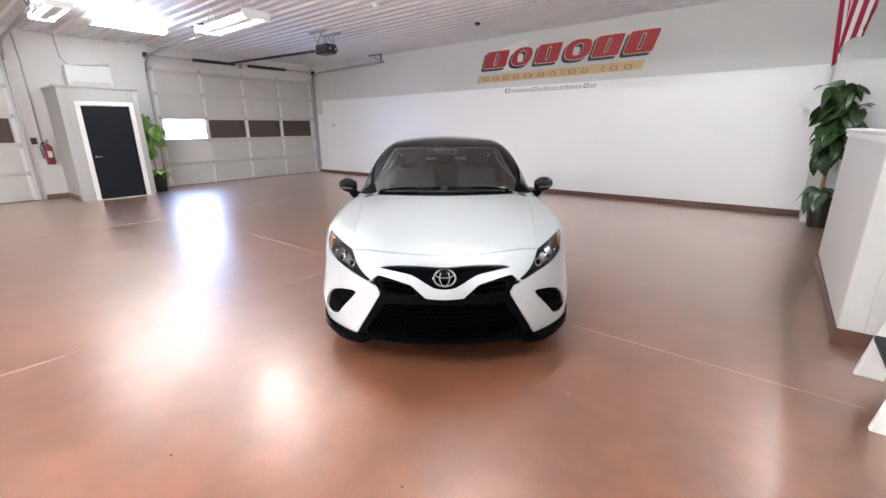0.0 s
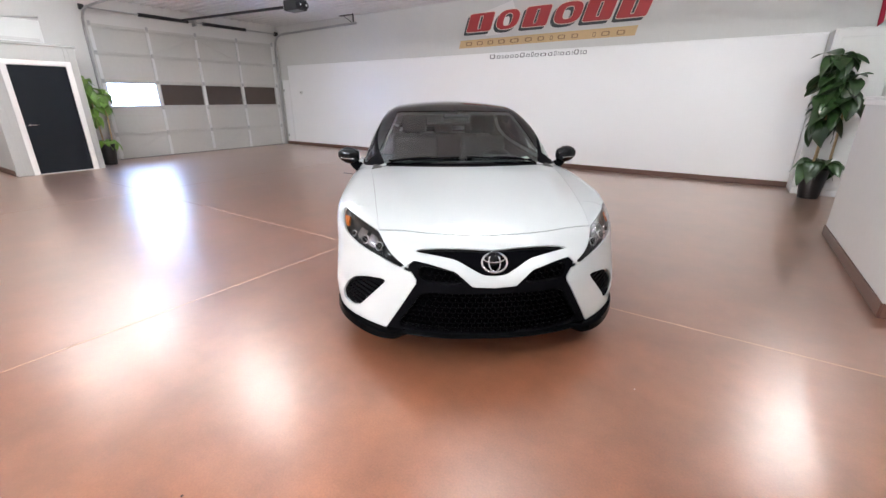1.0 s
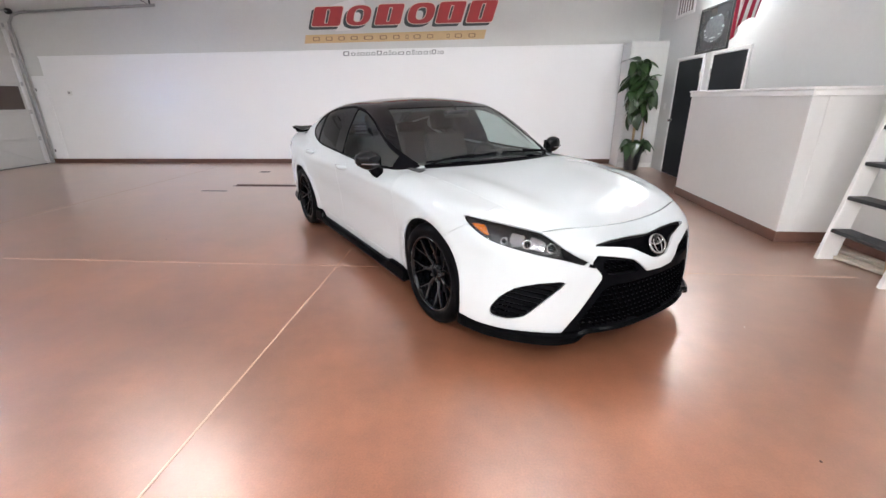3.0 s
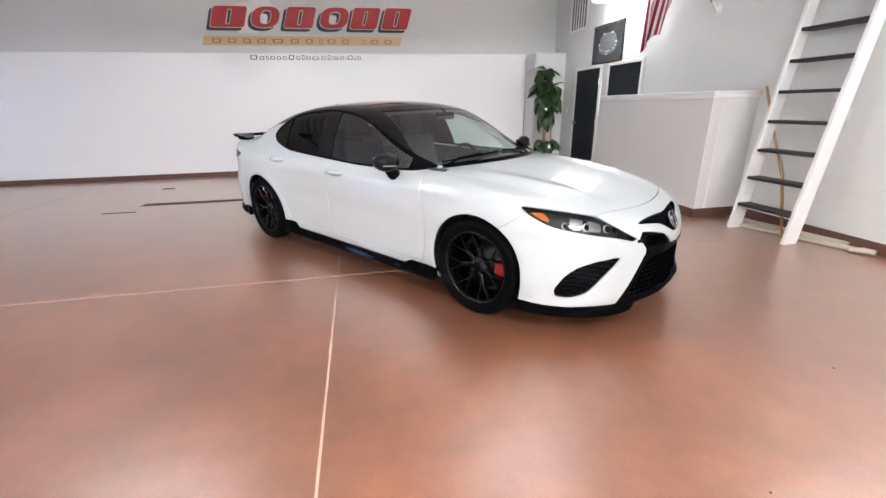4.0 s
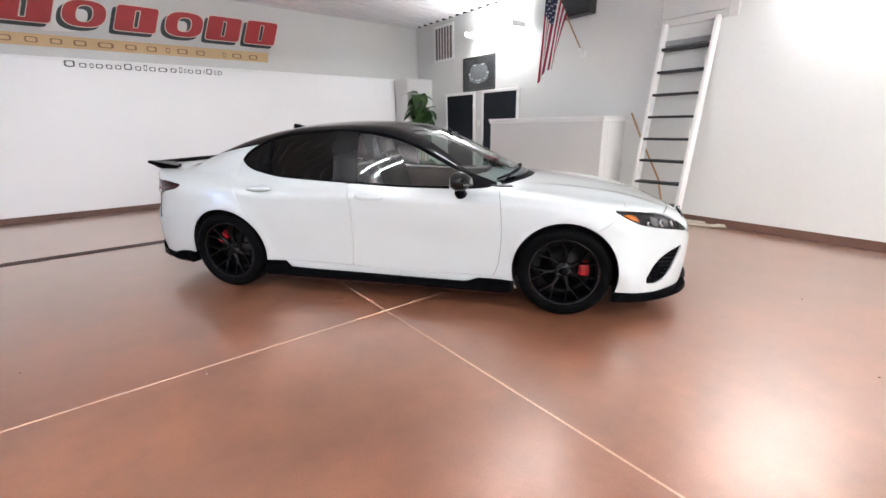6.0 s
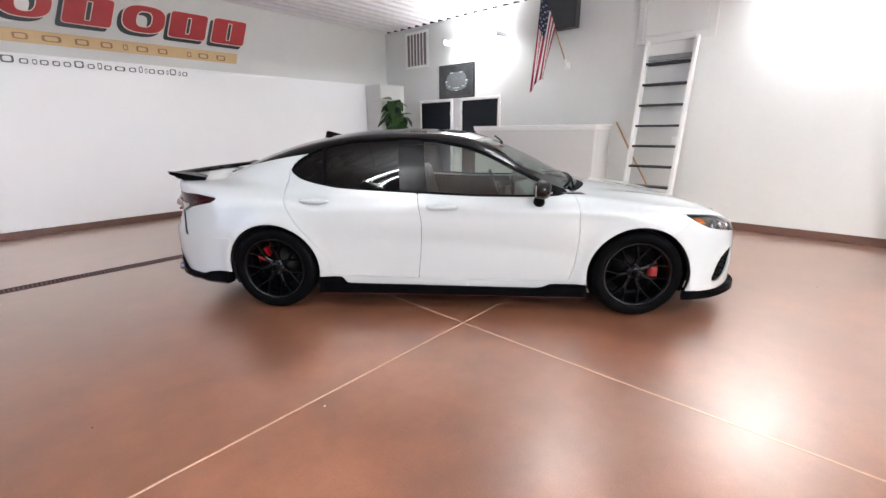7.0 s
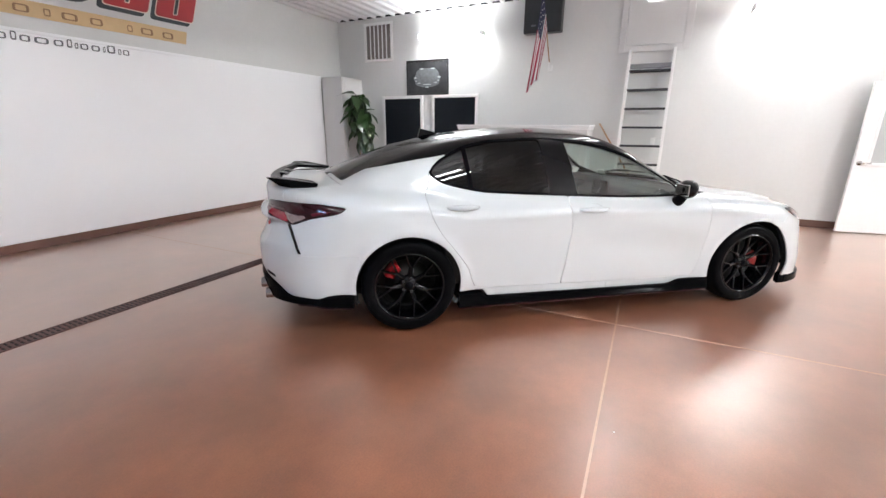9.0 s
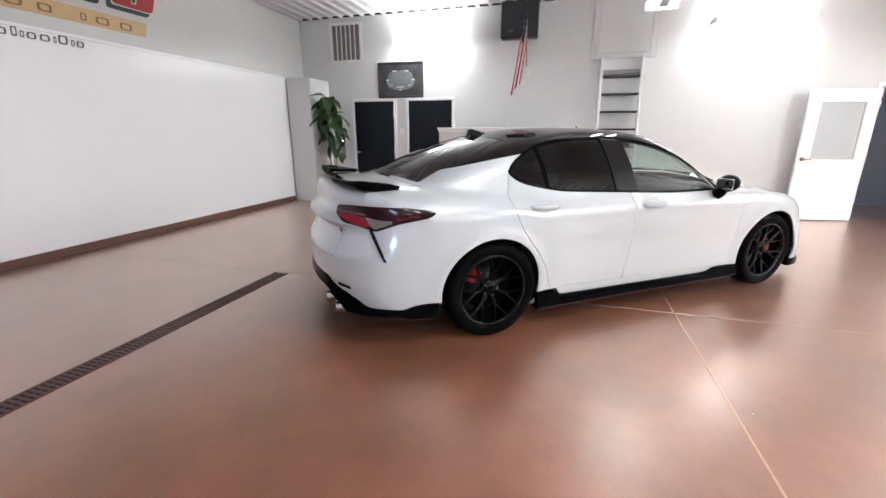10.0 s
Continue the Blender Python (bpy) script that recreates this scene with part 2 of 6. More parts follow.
tagged(wall, "plain pale grey painted wall", "wall", kind="structure")

# east wall with a doorway
DW0, DW1, DWH = -1.46, -.53, 2.06
bm = box(EAST, EAST + .14, DW1, NORTH, 0, TOP + .3, 0)
box(EAST, EAST + .14, SOUTH, DW0, 0, TOP + .3, 0, bm)
box(EAST, EAST + .14, DW0, DW1, DWH, TOP + .3, 0, bm)
wall = part("wall_east", bm, GREY_WALL)
tagged(wall, "light grey painted wall with doors, hatch and ladder", "wall", kind="structure")
# hall has no lamp; its bluish daylight is put into the wall colour
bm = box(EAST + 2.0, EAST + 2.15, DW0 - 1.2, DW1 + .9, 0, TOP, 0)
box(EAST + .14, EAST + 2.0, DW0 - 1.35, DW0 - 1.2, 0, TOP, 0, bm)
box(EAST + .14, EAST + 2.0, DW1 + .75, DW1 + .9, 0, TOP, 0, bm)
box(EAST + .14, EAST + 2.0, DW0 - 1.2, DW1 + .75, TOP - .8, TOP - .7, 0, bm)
tagged(part("wall_hall", bm, shader("daylit_hall_wall", (.52, .58, .68), .55, grain=.03, scale=14)), "hall walls behind the doorway, bluish daylight put into their colour", "wall", kind="structure")

# ribbed steel ceiling: ribs run along x
bm = bmesh.new()
pitch, y = .2286, SOUTH - .1
prof = []
while y < NORTH + .1:
    prof += [(y, TOP), (y + .122, TOP), (y + .145, TOP - .038), (y + .190, TOP - .038), (y + .2100, TOP)]
    y += pitch
rows = [[bm.verts.new((x, a, b)) for a, b in prof] for x in (WEST - .1, EAST + .1)]
for k in range(len(prof) - 1):
    bm.faces.new((rows[0][k], rows[0][k + 1], rows[1][k + 1], rows[1][k]))
bmesh.ops.recalc_face_normals(bm, faces=bm.faces[:])
box(WEST - .2, EAST + .2, SOUTH - .2, NORTH + .2, TOP + .05, TOP + .12, 0, bm)
tagged(part("ceiling", bm, CEILING), "white ribbed steel liner ceiling", "ceiling", kind="structure")

tagged(part("trim", box(EAST - .02, EAST, SOUTH, NORTH - .01, TOP - .030, TOP + .02, 0), shader("dark_foam_closure", (.03, .03, .032), .8, grain=.2, scale=40)), "dark foam closure strip under the ceiling ribs", "trim", kind="structure")

# white wainscot panel along the north wall
bm = box(-12.55, .50, NORTH - .05, NORTH, .10, 2.40, .004)
box(-12.55, .50, NORTH - .065, NORTH - .05, 2.385, 2.42, .003, bm)
tagged(part("wall_panel", bm, WHITE_WALL), "glossy white wainscot panel board", "wall panel", kind="structure")

# baseboards
bm = box(-12.95, .50, NORTH - .062, NORTH - .0, 0, .10, .004)
tagged(part("baseboard", bm, BROWN_BASE), "brown vinyl baseboard under the white panel", "baseboard", kind="structure")
bm = box(EAST - .014, EAST, DW1 + .065, 3.95, 0, .11, .004)
tagged(part("baseboard", bm, BROWN_BASE), "brown vinyl baseboard", "baseboard", kind="structure")
bm = box(WEST, WEST + .014, 1.9, 4.3, 0, .11, .004)
tagged(part("baseboard", bm, BROWN_BASE), "brown vinyl baseboard", "baseboard", kind="structure")

# ---- low wall beside the ladder ----
HWX, HWY0, HWY1, HWZ = .60, 3.95, 6.25, 1.44
bm = box(HWX, HWX + .14, HWY0, HWY1, 0, HWZ, .004)
box(HWX + .14, EAST, HWY0, HWY0 + .14, 0, HWZ, .004, bm)
tagged(part("half_wall", bm, PALE_WALL), "pale painted low wall round a stairwell", "low wall", kind="structure")
bm = box(HWX - .03, HWX + .17, HWY0 - .03, HWY1 + .03, HWZ + .001, HWZ + .028, .006)
box(HWX + .17, EAST, HWY0 - .03, HWY0 + .17, HWZ + .001, HWZ + .028, .006, bm)
box(HWX - .016, HWX, HWY0 - .016, HWY1 + .016, HWZ - .05, HWZ, .004, bm)
box(HWX, EAST, HWY0 - .016, HWY0, HWZ - .05, HWZ, .004, bm)
tagged(part("trim", bm, WHITE_TRIM), "white painted wooden cap on the low wall", "trim", kind="structure")
bm = box(HWX - .014, HWX, HWY0 - .014, HWY1, 0, .11, .003)
box(HWX, EAST, HWY0 - .014, HWY0, 0, .11, .003, bm)
tagged(part("baseboard", bm, BROWN_BASE), "brown vinyl baseboard round the low wall", "baseboard", kind="structure")
# ---- sedan: body surface as a smooth field, from which every panel is cut ----
def curve1(*pairs):
    """A smooth monotone curve through (x, y) pairs."""
    xs = np.array(pairs[0::2], float)
    ys = np.array(pairs[1::2], float)
    h = np.diff(xs)
    d = np.diff(ys) / h
    m = np.zeros(len(xs))
    m[0], m[-1] = d[0], d[-1]
    for i in range(1, len(xs) - 1):
        if d[i - 1] * d[i] > 0:
            w1, w2 = 2 * h[i] + h[i - 1], h[i] + 2 * h[i - 1]
            m[i] = (w1 + w2) / (w1 / d[i - 1] + w2 / d[i])

    def at(x):
        x = np.clip(x, xs[0], xs[-1])
        i = np.clip(np.searchsorted(xs, x) - 1, 0, len(xs) - 2)
        t = (x - xs[i]) / h[i]
        return ((1 + 2 * t) * (1 - t) ** 2 * ys[i] + t * (1 - t) ** 2 * h[i] * m[i]
                + t * t * (3 - 2 * t) * ys[i + 1] + t * t * (t - 1) * h[i] * m[i + 1])
    return at


def smax(a, b, k):
    return np.maximum(a, b) + np.maximum(k - np.abs(a - b), 0) ** 2 / (4 * k)


def smin(a, b, k):
    return -smax(-a, -b, k)


AXLE = 1.4125
wide_x = curve1(-2.5, .82, -2.3, .868, -1.9, .905, -1.41, .92, -.9, .908, -.3, .903, .3, .905, .9, .912, 1.41, .917, 1.9, .905, 2.3, .86, 2.5, .80)
wide_z = curve1(.1, -.085, .2, -.058, .3, -.045, .42, -.034, .55, -.018, .68, -.003, .76, 0, .83, -.003, .87, -.012, .92, -.037, .98, -.08, 1.06, -.18)
nose_y = curve1(0, 0, .2, -.012, .3, -.033, .4, -.066, .5, -.115, .6, -.185, .7, -.28, .8, -.41, .88, -.56, .95, -.75)
nose_z = curve1(.1, -.03, .2, -.005, .3, 0, .5, 0, .6, -.012, .66, -.03, .72, -.075, .78, -.15, .85, -.30)
tail_y = curve1(0, 0, .2, .008, .4, .035, .5, .065, .6, .115, .7, .19, .78, .28, .85, .40, .93, .62)
tail_z = curve1(.1, .12, .2, .07, .32, .025, .45, 0, .6, .004, .68, .045, .8, .085, .95, .092, 1.03, .085, 1.1, .085)
hood_z = curve1(.5, .945, .95, .957, 1.2, .94, 1.5, .902, 1.8, .852, 2.0, .805, 2.15, .755, 2.27, .70, 2.38, .62)
deck_z = curve1(-2.6, 1.035, -2.4, 1.05, -2.2, 1.055, -1.9, 1.055, -1.5, 1.03, -1.0, .96)
roof_z = curve1(-3.2, -.6, -2.4, .90, -2.15, .995, -1.98, 1.07, -1.85, 1.128, -1.6, 1.226, -1.3, 1.316, -1.0, 1.373, -.7, 1.405, -.4, 1.415, -.1, 1.408, .1, 1.388, .3, 1.335, .6, 1.21, .9, 1.06, 1.08, .962, 1.25, .86, 2.2, .1)
cabin_z = curve1(.8, .90, .95, .838, 1.1, .775, 1.22, .708, 1.32, .64, 1.38, .59, 1.45, .52)
cabin_x = curve1(-2.3, -.22, -2.0, -.14, -1.7, -.075, -1.3, -.028, -.8, 0, -.2, .004, .4, -.004, .8, -.03, 1.1, -.08)


def field(p):
    """Below zero inside the car's body, above it outside."""
    x, y, z = p[:, 0], np.abs(p[:, 1]), p[:, 2]
    top = np.where(x > -.2, hood_z(x), deck_z(x)) - .045 * (y / .8) ** 2
    # raised hood shoulders and a shallow middle
    s0, s1 = np.clip((x - 1.0) / .6, 0, 1), np.clip((2.25 - x) / .5, 0, 1)
    sh = s0 * s0 * (3 - 2 * s0) * s1 * s1 * (3 - 2 * s1)
    top = top + .020 * sh * np.exp(-((y - (.60 - .14 * (x - 1.1))) / .10) ** 2)
    side = wide_x(x) + wide_z(z)
    # wheel arch flares
    for ax in (AXLE, -AXLE):
        r = np.hypot(x - ax, z - .34)
        side = side + .014 * np.exp(-((r - .385) / .05) ** 2) * (z > .15)
    # crease at the door handles and the hollow under it
    side = side - .010 * np.exp(-((z - (.56 - .05 * x)) / .10) ** 2) * np.clip((1.1 - np.abs(x)) / .3, 0, 1)
    zc = .845 - .041 * x
    side = side + .006 * np.exp(-((z - zc) / .026) ** 2) * np.clip((1.75 - np.abs(x + .15)) / .5, 0, 1)
    low = np.clip((.60 - z) / .25, 0, 1) * np.clip((x - 1.5) / .35, 0, 1)
    side = side + .055 * low
    nose = 2.40 + nose_y(y * (1 - .05 * low)) + nose_z(z)
    tail = -2.505 + tail_y(y) + tail_z(z)
    body = smax(side * 0 + y - side, z - top, .10)
    body = smax(body, (x - nose) * .8, .07)
    body = smax(body, (tail - x) * .8, .07)
    body = smax(body, .17 + .03 * np.clip((x - 1.8) / .3, 0, 1) - z, .02)
    bend = np.where(x > -.4, .16 * (y / .7) ** 2 * np.clip(x / .6, 0, 1), -.10 * (y / .7) ** 2 * np.clip((-.6 - x) / .8, 0, 1))
    cabin = smax((y - cabin_z(z) - cabin_x(x)) * .86, (z - roof_z(x + bend) + .05 * (y / .6) ** 2) * .9, .07)
    cabin = smax(cabin, .80 - z, .05)
    return smin(body, cabin, .035)


def on_body(q, d, far=1.6):
    """The outermost point of the body on each ray q + s d."""
    s0, s1 = np.zeros(len(q)), np.full(len(q), far)
    steps = np.linspace(far, 0, 60)
    found = np.zeros(len(q), bool)
    for i in range(1, len(steps)):
        v = field(q + steps[i] * d)
        new_in = (~found) & (v < 0)
        s0[new_in], s1[new_in] = steps[i], steps[i - 1]
        found |= new_in
    for _ in range(22):
        m = (s0 + s1) / 2
        inside = field(q + m[:, None] * d) < 0
        s0, s1 = np.where(inside, m, s0), np.where(inside, s1, m)
    return q + s0[:, None] * d


def slope(p, e=.004):
    """Unit normals of the body."""
    n = np.stack([field(p + np.eye(3)[i] * e) - field(p - np.eye(3)[i] * e) for i in range(3)], 1)
    return n / np.maximum(np.linalg.norm(n, axis=1), 1e-9)[:, None]


def body_grid(step=.02):
    """Points and quads over the left half of the body, cast outwards from a box inside it."""
    lo, hi = np.array((-2.75, 0, -.60)), np.array((2.65, 1.1, 1.6))
    clo, chi = np.array((-2.08, 0, .5)), np.array((1.90, .5, .72))
    xs = np.linspace(lo[0], hi[0], int((hi[0] - lo[0]) / step) + 1)
    ys = np.linspace(0, hi[1], int(hi[1] / (step * 1.15)) + 1)
    zs = np.linspace(lo[2], hi[2], int((hi[2] - lo[2]) / (step * 1.15)) + 1)
    verts, quads, seen = [], [], {}

    def vid(i, j, k):
        if (i, j, k) not in seen:
            seen[i, j, k] = len(verts)
            verts.append((xs[i], ys[j], zs[k]))
        return seen[i, j, k]
    ni, nj, nk = len(xs) - 1, len(ys) - 1, len(zs) - 1
    for i in range(ni):
        for k in range(nk):
            quads.append((vid(i + 1, nj, k), vid(i, nj, k), vid(i, nj, k + 1), vid(i + 1, nj, k + 1)))
        for j in range(nj):
            quads.append((vid(i, j, nk), vid(i + 1, j, nk), vid(i + 1, j + 1, nk), vid(i, j + 1, nk)))
    for j in range(nj):
        for k in range(nk):
            quads.append((vid(ni, j, k), vid(ni, j + 1, k), vid(ni, j + 1, k + 1), vid(ni, j, k + 1)))
            quads.append((vid(0, j + 1, k), vid(0, j, k), vid(0, j, k + 1), vid(0, j + 1, k + 1)))
    p = np.array(verts)
    q = np.clip(p, clo, chi)
    d = p - q
    d /= np.linalg.norm(d, axis=1)[:, None]
    v = on_body(q, d)
    v[np.abs(p[:, 1]) < 1e-9, 1] = 0
    return v, quads


def inside(outline, a, b, smooth=4):
    """Signed distance of the points (a, b) to a closed smoothed outline; below zero inside."""
    o = np.array(outline, float)
    if smooth > 1:
        n = len(o)
        t = np.linspace(0, 1, smooth, endpoint=False)[:, None]
        out = []
        for i in range(n):
            p0, p1, p2, p3 = o[i - 1], o[i], o[(i + 1) % n], o[(i + 2) % n]
            out.append(.5 * (2 * p1 + (p2 - p0) * t + (2 * p0 - 5 * p1 + 4 * p2 - p3) * t ** 2 + (3 * p1 - p0 - 3 * p2 + p3) * t ** 3) * .5
                       + .5 * (p1 + (p2 - p1) * t))
        o = np.concatenate(out)
    pts = np.stack([a, b], 1)
    best = np.full(len(pts), 9.0)
    sign = np.zeros(len(pts), bool)
    near = (pts[:, 0] > o[:, 0].min() - .15) & (pts[:, 0] < o[:, 0].max() + .15) & (pts[:, 1] > o[:, 1].min() - .15) & (pts[:, 1] < o[:, 1].max() + .15)
    pn = pts[near]
    bn, sn = np.full(len(pn), 9.0), np.zeros(len(pn), bool)
    for i in range(len(o)):
        p, q = o[i], o[(i + 1) % len(o)]
        e = q - p
        t = np.clip(((pn - p) @ e) / max(e @ e, 1e-12), 0, 1)
        bn = np.minimum(bn, np.linalg.norm(pn - p - t[:, None] * e, axis=1))
        c = (p[1] > pn[:, 1]) != (q[1] > pn[:, 1])
        with np.errstate(divide="ignore", invalid="ignore"):
            sn ^= c & (pn[:, 0] < p[0] + (pn[:, 1] - p[1]) * e[0] / (e[1] if e[1] else 1e-12))
    best[near] = bn
    sign[near] = sn
    return np.where(sign, -best, np.where(near, best, .15))


class Skin:
    """A set of polygons on the body that can be cut by fields of its points."""

    def __init__(self, v, n, polys):
        self.v, self.n, self.polys = v, n, polys

    def cut(self, g):
        """Keeps what lies where g(points) is below zero."""
        val = g(self.v)
        v, n = list(self.v), list(self.n)
        cache, out = {}, []
        for poly in self.polys:
            s = [val[i] < 0 for i in poly]
            if all(s):
                out.append(poly)
                continue
            if not any(s):
                continue
            made = []
            for a, b, sa, sb in zip(poly, poly[1:] + poly[:1], s, s[1:] + s[:1]):
                if sa:
                    made.append(a)
                if sa != sb:
                    key = (min(a, b), max(a, b))
                    if key not in cache:
                        t = val[key[0]] / (val[key[0]] - val[key[1]])
                        cache[key] = len(v)
                        v.append(self.v[key[0]] * (1 - t) + self.v[key[1]] * t)
                        n.append(self.n[key[0]] * (1 - t) + self.n[key[1]] * t)
                    made.append(cache[key])
            made = [m for i, m in enumerate(made) if m != made[i - 1]]
            if len(made) > 2:
                out.append(tuple(made))
        return Skin(np.array(v), np.array(n), out)

    def mesh(self, name, material, lift=0.0, depth=.012, side=1, both=False, smooth=True):
        """A shell of this skin, pushed out by lift, with its rim turned in by depth. side -1 mirrors it; both joins the halves."""
        used = sorted({i for p in self.polys for i in p})
        at = {i: k for k, i in enumerate(used)}
        v, n = self.v[used], self.n[used]
        top = v + n * lift
        polys = [tuple(at[i] for i in p) for p in self.polys]
        if both:
            top[np.abs(v[:, 1]) < 1e-6, 1] = 0
        count = {}
        for p in polys:
            for a, b in zip(p, p[1:] + p[:1]):
                k = (min(a, b), max(a, b))
                count[k] = None if k in count else (a, b)
        rim = [e for e in count.values() if e and not (both and abs(v[e[0], 1]) < 1e-6 and abs(v[e[1], 1]) < 1e-6)]
        verts, faces = list(top), list(polys)
        if depth:
            low = v + n * (lift - depth)
            ring = {}
            for a, b in rim:
                for i in (a, b):
                    if i not in ring:
                        ring[i] = (len(verts), len(verts) + 1)
                        verts += [top[i], low[i]]
                faces.append((ring[b][0], ring[a][0], ring[a][1], ring[b][1]))
        verts = np.array(verts)
        if both:
            m = len(verts)
            other = verts * (1, -1, 1)
            mid = np.abs(verts[:, 1]) < 1e-6
            index = np.where(mid, np.arange(m), np.arange(m) + m)
            faces = faces + [tuple(int(index[i]) for i in f[::-1]) for f in faces]
            verts = np.concatenate([verts, other])
        elif side < 0:
            verts = verts * (1, -1, 1)
            faces = [f[::-1] for f in faces]
        me = bpy.data.meshes.new(name)
        me.from_pydata([tuple(map(float, x)) for x in verts], [], [tuple(int(i) for i in f) for f in faces])
        if smooth:
            me.polygons.foreach_set("use_smooth", [True] * len(me.polygons))
        me.materials.append(material)
        return me

# ---- sedan ----
def car_paints():
    p = {}
    p["white"] = shader("pearl_white_paint", (.505, .542, .557), .30, coat=1.0, grain=.008, scale=400)
    p["black"] = shader("gloss_black_paint", (.003, .003, .004), .07, coat=.0, spec=.28)
    p["trim"] = shader("gloss_black_trim", (.0025, .0025, .003), .09, spec=.12)
    p["satin"] = shader("satin_black_trim", (.004, .004, .005), .40, grain=.1, scale=60, spec=.07)
    p["rubber"] = shader("tyre_rubber", (.003, .003, .0035), .36, spec=.14, grain=.12, scale=50, bump=.06, bump_scale=180)
    p["rim"] = shader("gloss_black_alloy", (.002, .0022, .003), .15, .0, coat=.0, spec=.22)
    p["disc"] = shader("brake_steel", (.03, .03, .03), .4, 1.0, grain=.1, scale=90)
    p["redline"] = shader("dark_red_accent", (.035, .004, .005), .35)
    p["caliper"] = shader("red_caliper_paint", (.30, .006, .010), .35, coat=.2)
    p["dark"] = shader("dark_shell", (.008, .008, .009), .7)
    p["glass"] = glass("clear_car_glass", (.82, .92, .89), ior=2.0)
    p["tint"] = glass("tinted_car_glass", (.010, .013, .016), ior=1.5)
    p["backlight"] = glass("rear_window_glass", (.07, .08, .085), ior=1.75)
    p["screen"] = glass("windscreen_glass", (.74, .84, .82), ior=2.2)
    p["lens"] = glass("lamp_lens", (.88, .89, .90))
    p["red"] = shader("red_lamp_lens", (.22, .006, .016), .15, coat=.5, grain=.2, scale=120)
    p["dark_red"] = shader("smoked_red_lamp_lens", (.022, .003, .006), .1, spec=.4)
    p["mid_red"] = shader("deep_red_lamp_lens", (.085, .006, .014), .2, coat=.5, grain=.2, scale=90)
    p["clear"] = shader("silver_lamp_reflector", (.30, .30, .31), .22, .9, bump=.12, bump_scale=40)
    p["tail_clear"] = shader("silver_tail_lens", (.36, .33, .34), .18, .8, coat=.6, bump=.4, bump_scale=70)
    p["housing"] = shader("dark_lamp_bezel", (.006, .006, .007), .3, .2)
    p["badge"] = shader("dark_chrome", (.42, .42, .44), .14, 1.0)
    p["amber"] = shader("amber_reflector", (.50, .13, .010), .22, coat=1.0, grain=.15, scale=150)
    p["mesh"] = shader("black_grille_mesh", (.003, .003, .004), .5, spec=.05)
    p["chrome"] = CHROME
    p["honey"] = shader("black_honeycomb", (.002, .002, .0025), .5, spec=.05)
    p["seat"] = shader("charcoal_seat_fabric", (.018, .018, .020), .75, grain=.2, scale=80, bump=.1)
    p["dash"] = shader("dark_dash_vinyl", (.014, .014, .016), .5, grain=.1, scale=60, bump=.1)
    p["liner"] = shader("grey_headliner", (.14, .14, .14), .85)
    p["pillar"] = shader("dark_grey_pillar_trim", (.006, .006, .007), .25, spec=.2)
    p["sticker"] = shader("paper_sticker", (.62, .66, .60), .5)
    return p


PAINT = car_paints()
CAR_X, CAR_Y, CAR_TURN = -2.849, 3.810, -52.29
car = thing("car", pose(CAR_X, CAR_Y, 0, 0, 0, CAR_TURN), "white four-door sedan with gloss black roof, wheels and rear wing", "car")

gv, gq = body_grid(.02)
gn = slope(gv)
gn[np.abs(gv[:, 1]) < 1e-6, 1] = 0
SKIN = Skin(gv, gn, gq)

X = lambda v: v[:, 0]
Y = lambda v: np.abs(v[:, 1])
Z = lambda v: v[:, 2]
NOSE_U = lambda v: v[:, 0] - np.abs(v[:, 1])
TAIL_U = lambda v: -v[:, 0] - np.abs(v[:, 1])
outside = lambda g: (lambda v: -g(v))
grown = lambda g, d: (lambda v: g(v) - d)


def any_of(*gs):
    return lambda v: np.min([g(v) for g in gs], axis=0)


def all_of(*gs):
    return lambda v: np.max([g(v) for g in gs], axis=0)


GAP = .0022

# outlines seen from the side (x, z)
DLO = [(-1.247, 1.10), (-1.18, 1.048), (-1.08, 1.016), (-.87, .977), (-.553, .957), (-.24, .941), (.18, .920), (.6, .916), (.80, .918), (.90, .930),
       (.87, .948), (.624, 1.050), (.445, 1.142), (.275, 1.223), (.106, 1.279), (-.107, 1.320), (-.41, 1.341), (-.756, 1.326), (-.99, 1.284), (-1.095, 1.238), (-1.18, 1.192), (-1.23, 1.145)]
upright = lambda v: .45 - Y(v)
dlo = all_of(lambda v: inside(DLO, X(v), Z(v), 3), upright)
roof_low = curve1(-2.3, 1.005, -2.05, 1.050, -1.8, 1.103, -1.55, 1.155, -1.335, 1.195, -1.10, 1.236, -.99, 1.284, -.756, 1.326, -.41, 1.341, -.107, 1.320, .106, 1.279, .275, 1.223, .445, 1.142, .624, 1.050, .87, .948, 1.0, .935, 1.2, .92)
screen_base = lambda v: 1.105 - .46 * Y(v) ** 2
screen_top = lambda v: .30 - .42 * Y(v) ** 2
screen_side = lambda v: .735 - .50 * (Z(v) - .93)
windscreen = all_of(lambda v: X(v) - screen_base(v) + .035, lambda v: screen_top(v) - X(v), lambda v: Y(v) - screen_side(v), lambda v: .90 - Z(v))
backlight = all_of(lambda v: X(v) + 1.16 - .12 * Y(v) ** 2, lambda v: -1.95 + .30 * Y(v) ** 2 - X(v), lambda v: Y(v) - (.60 - .42 * (Z(v) - 1.05)), lambda v: 1.0 - Z(v))
cabin_top = all_of(lambda v: roof_low(X(v)) - Z(v), lambda v: X(v) - screen_base(v) + .012, lambda v: -2.02 + .28 * Y(v) ** 2 - X(v), outside(dlo))
arch = lambda v: np.minimum(np.hypot(X(v) - AXLE, Z(v) - .335), np.hypot(X(v) + AXLE, Z(v) - .335)) - .368
arch = all_of(arch, lambda v: .55 - Y(v))

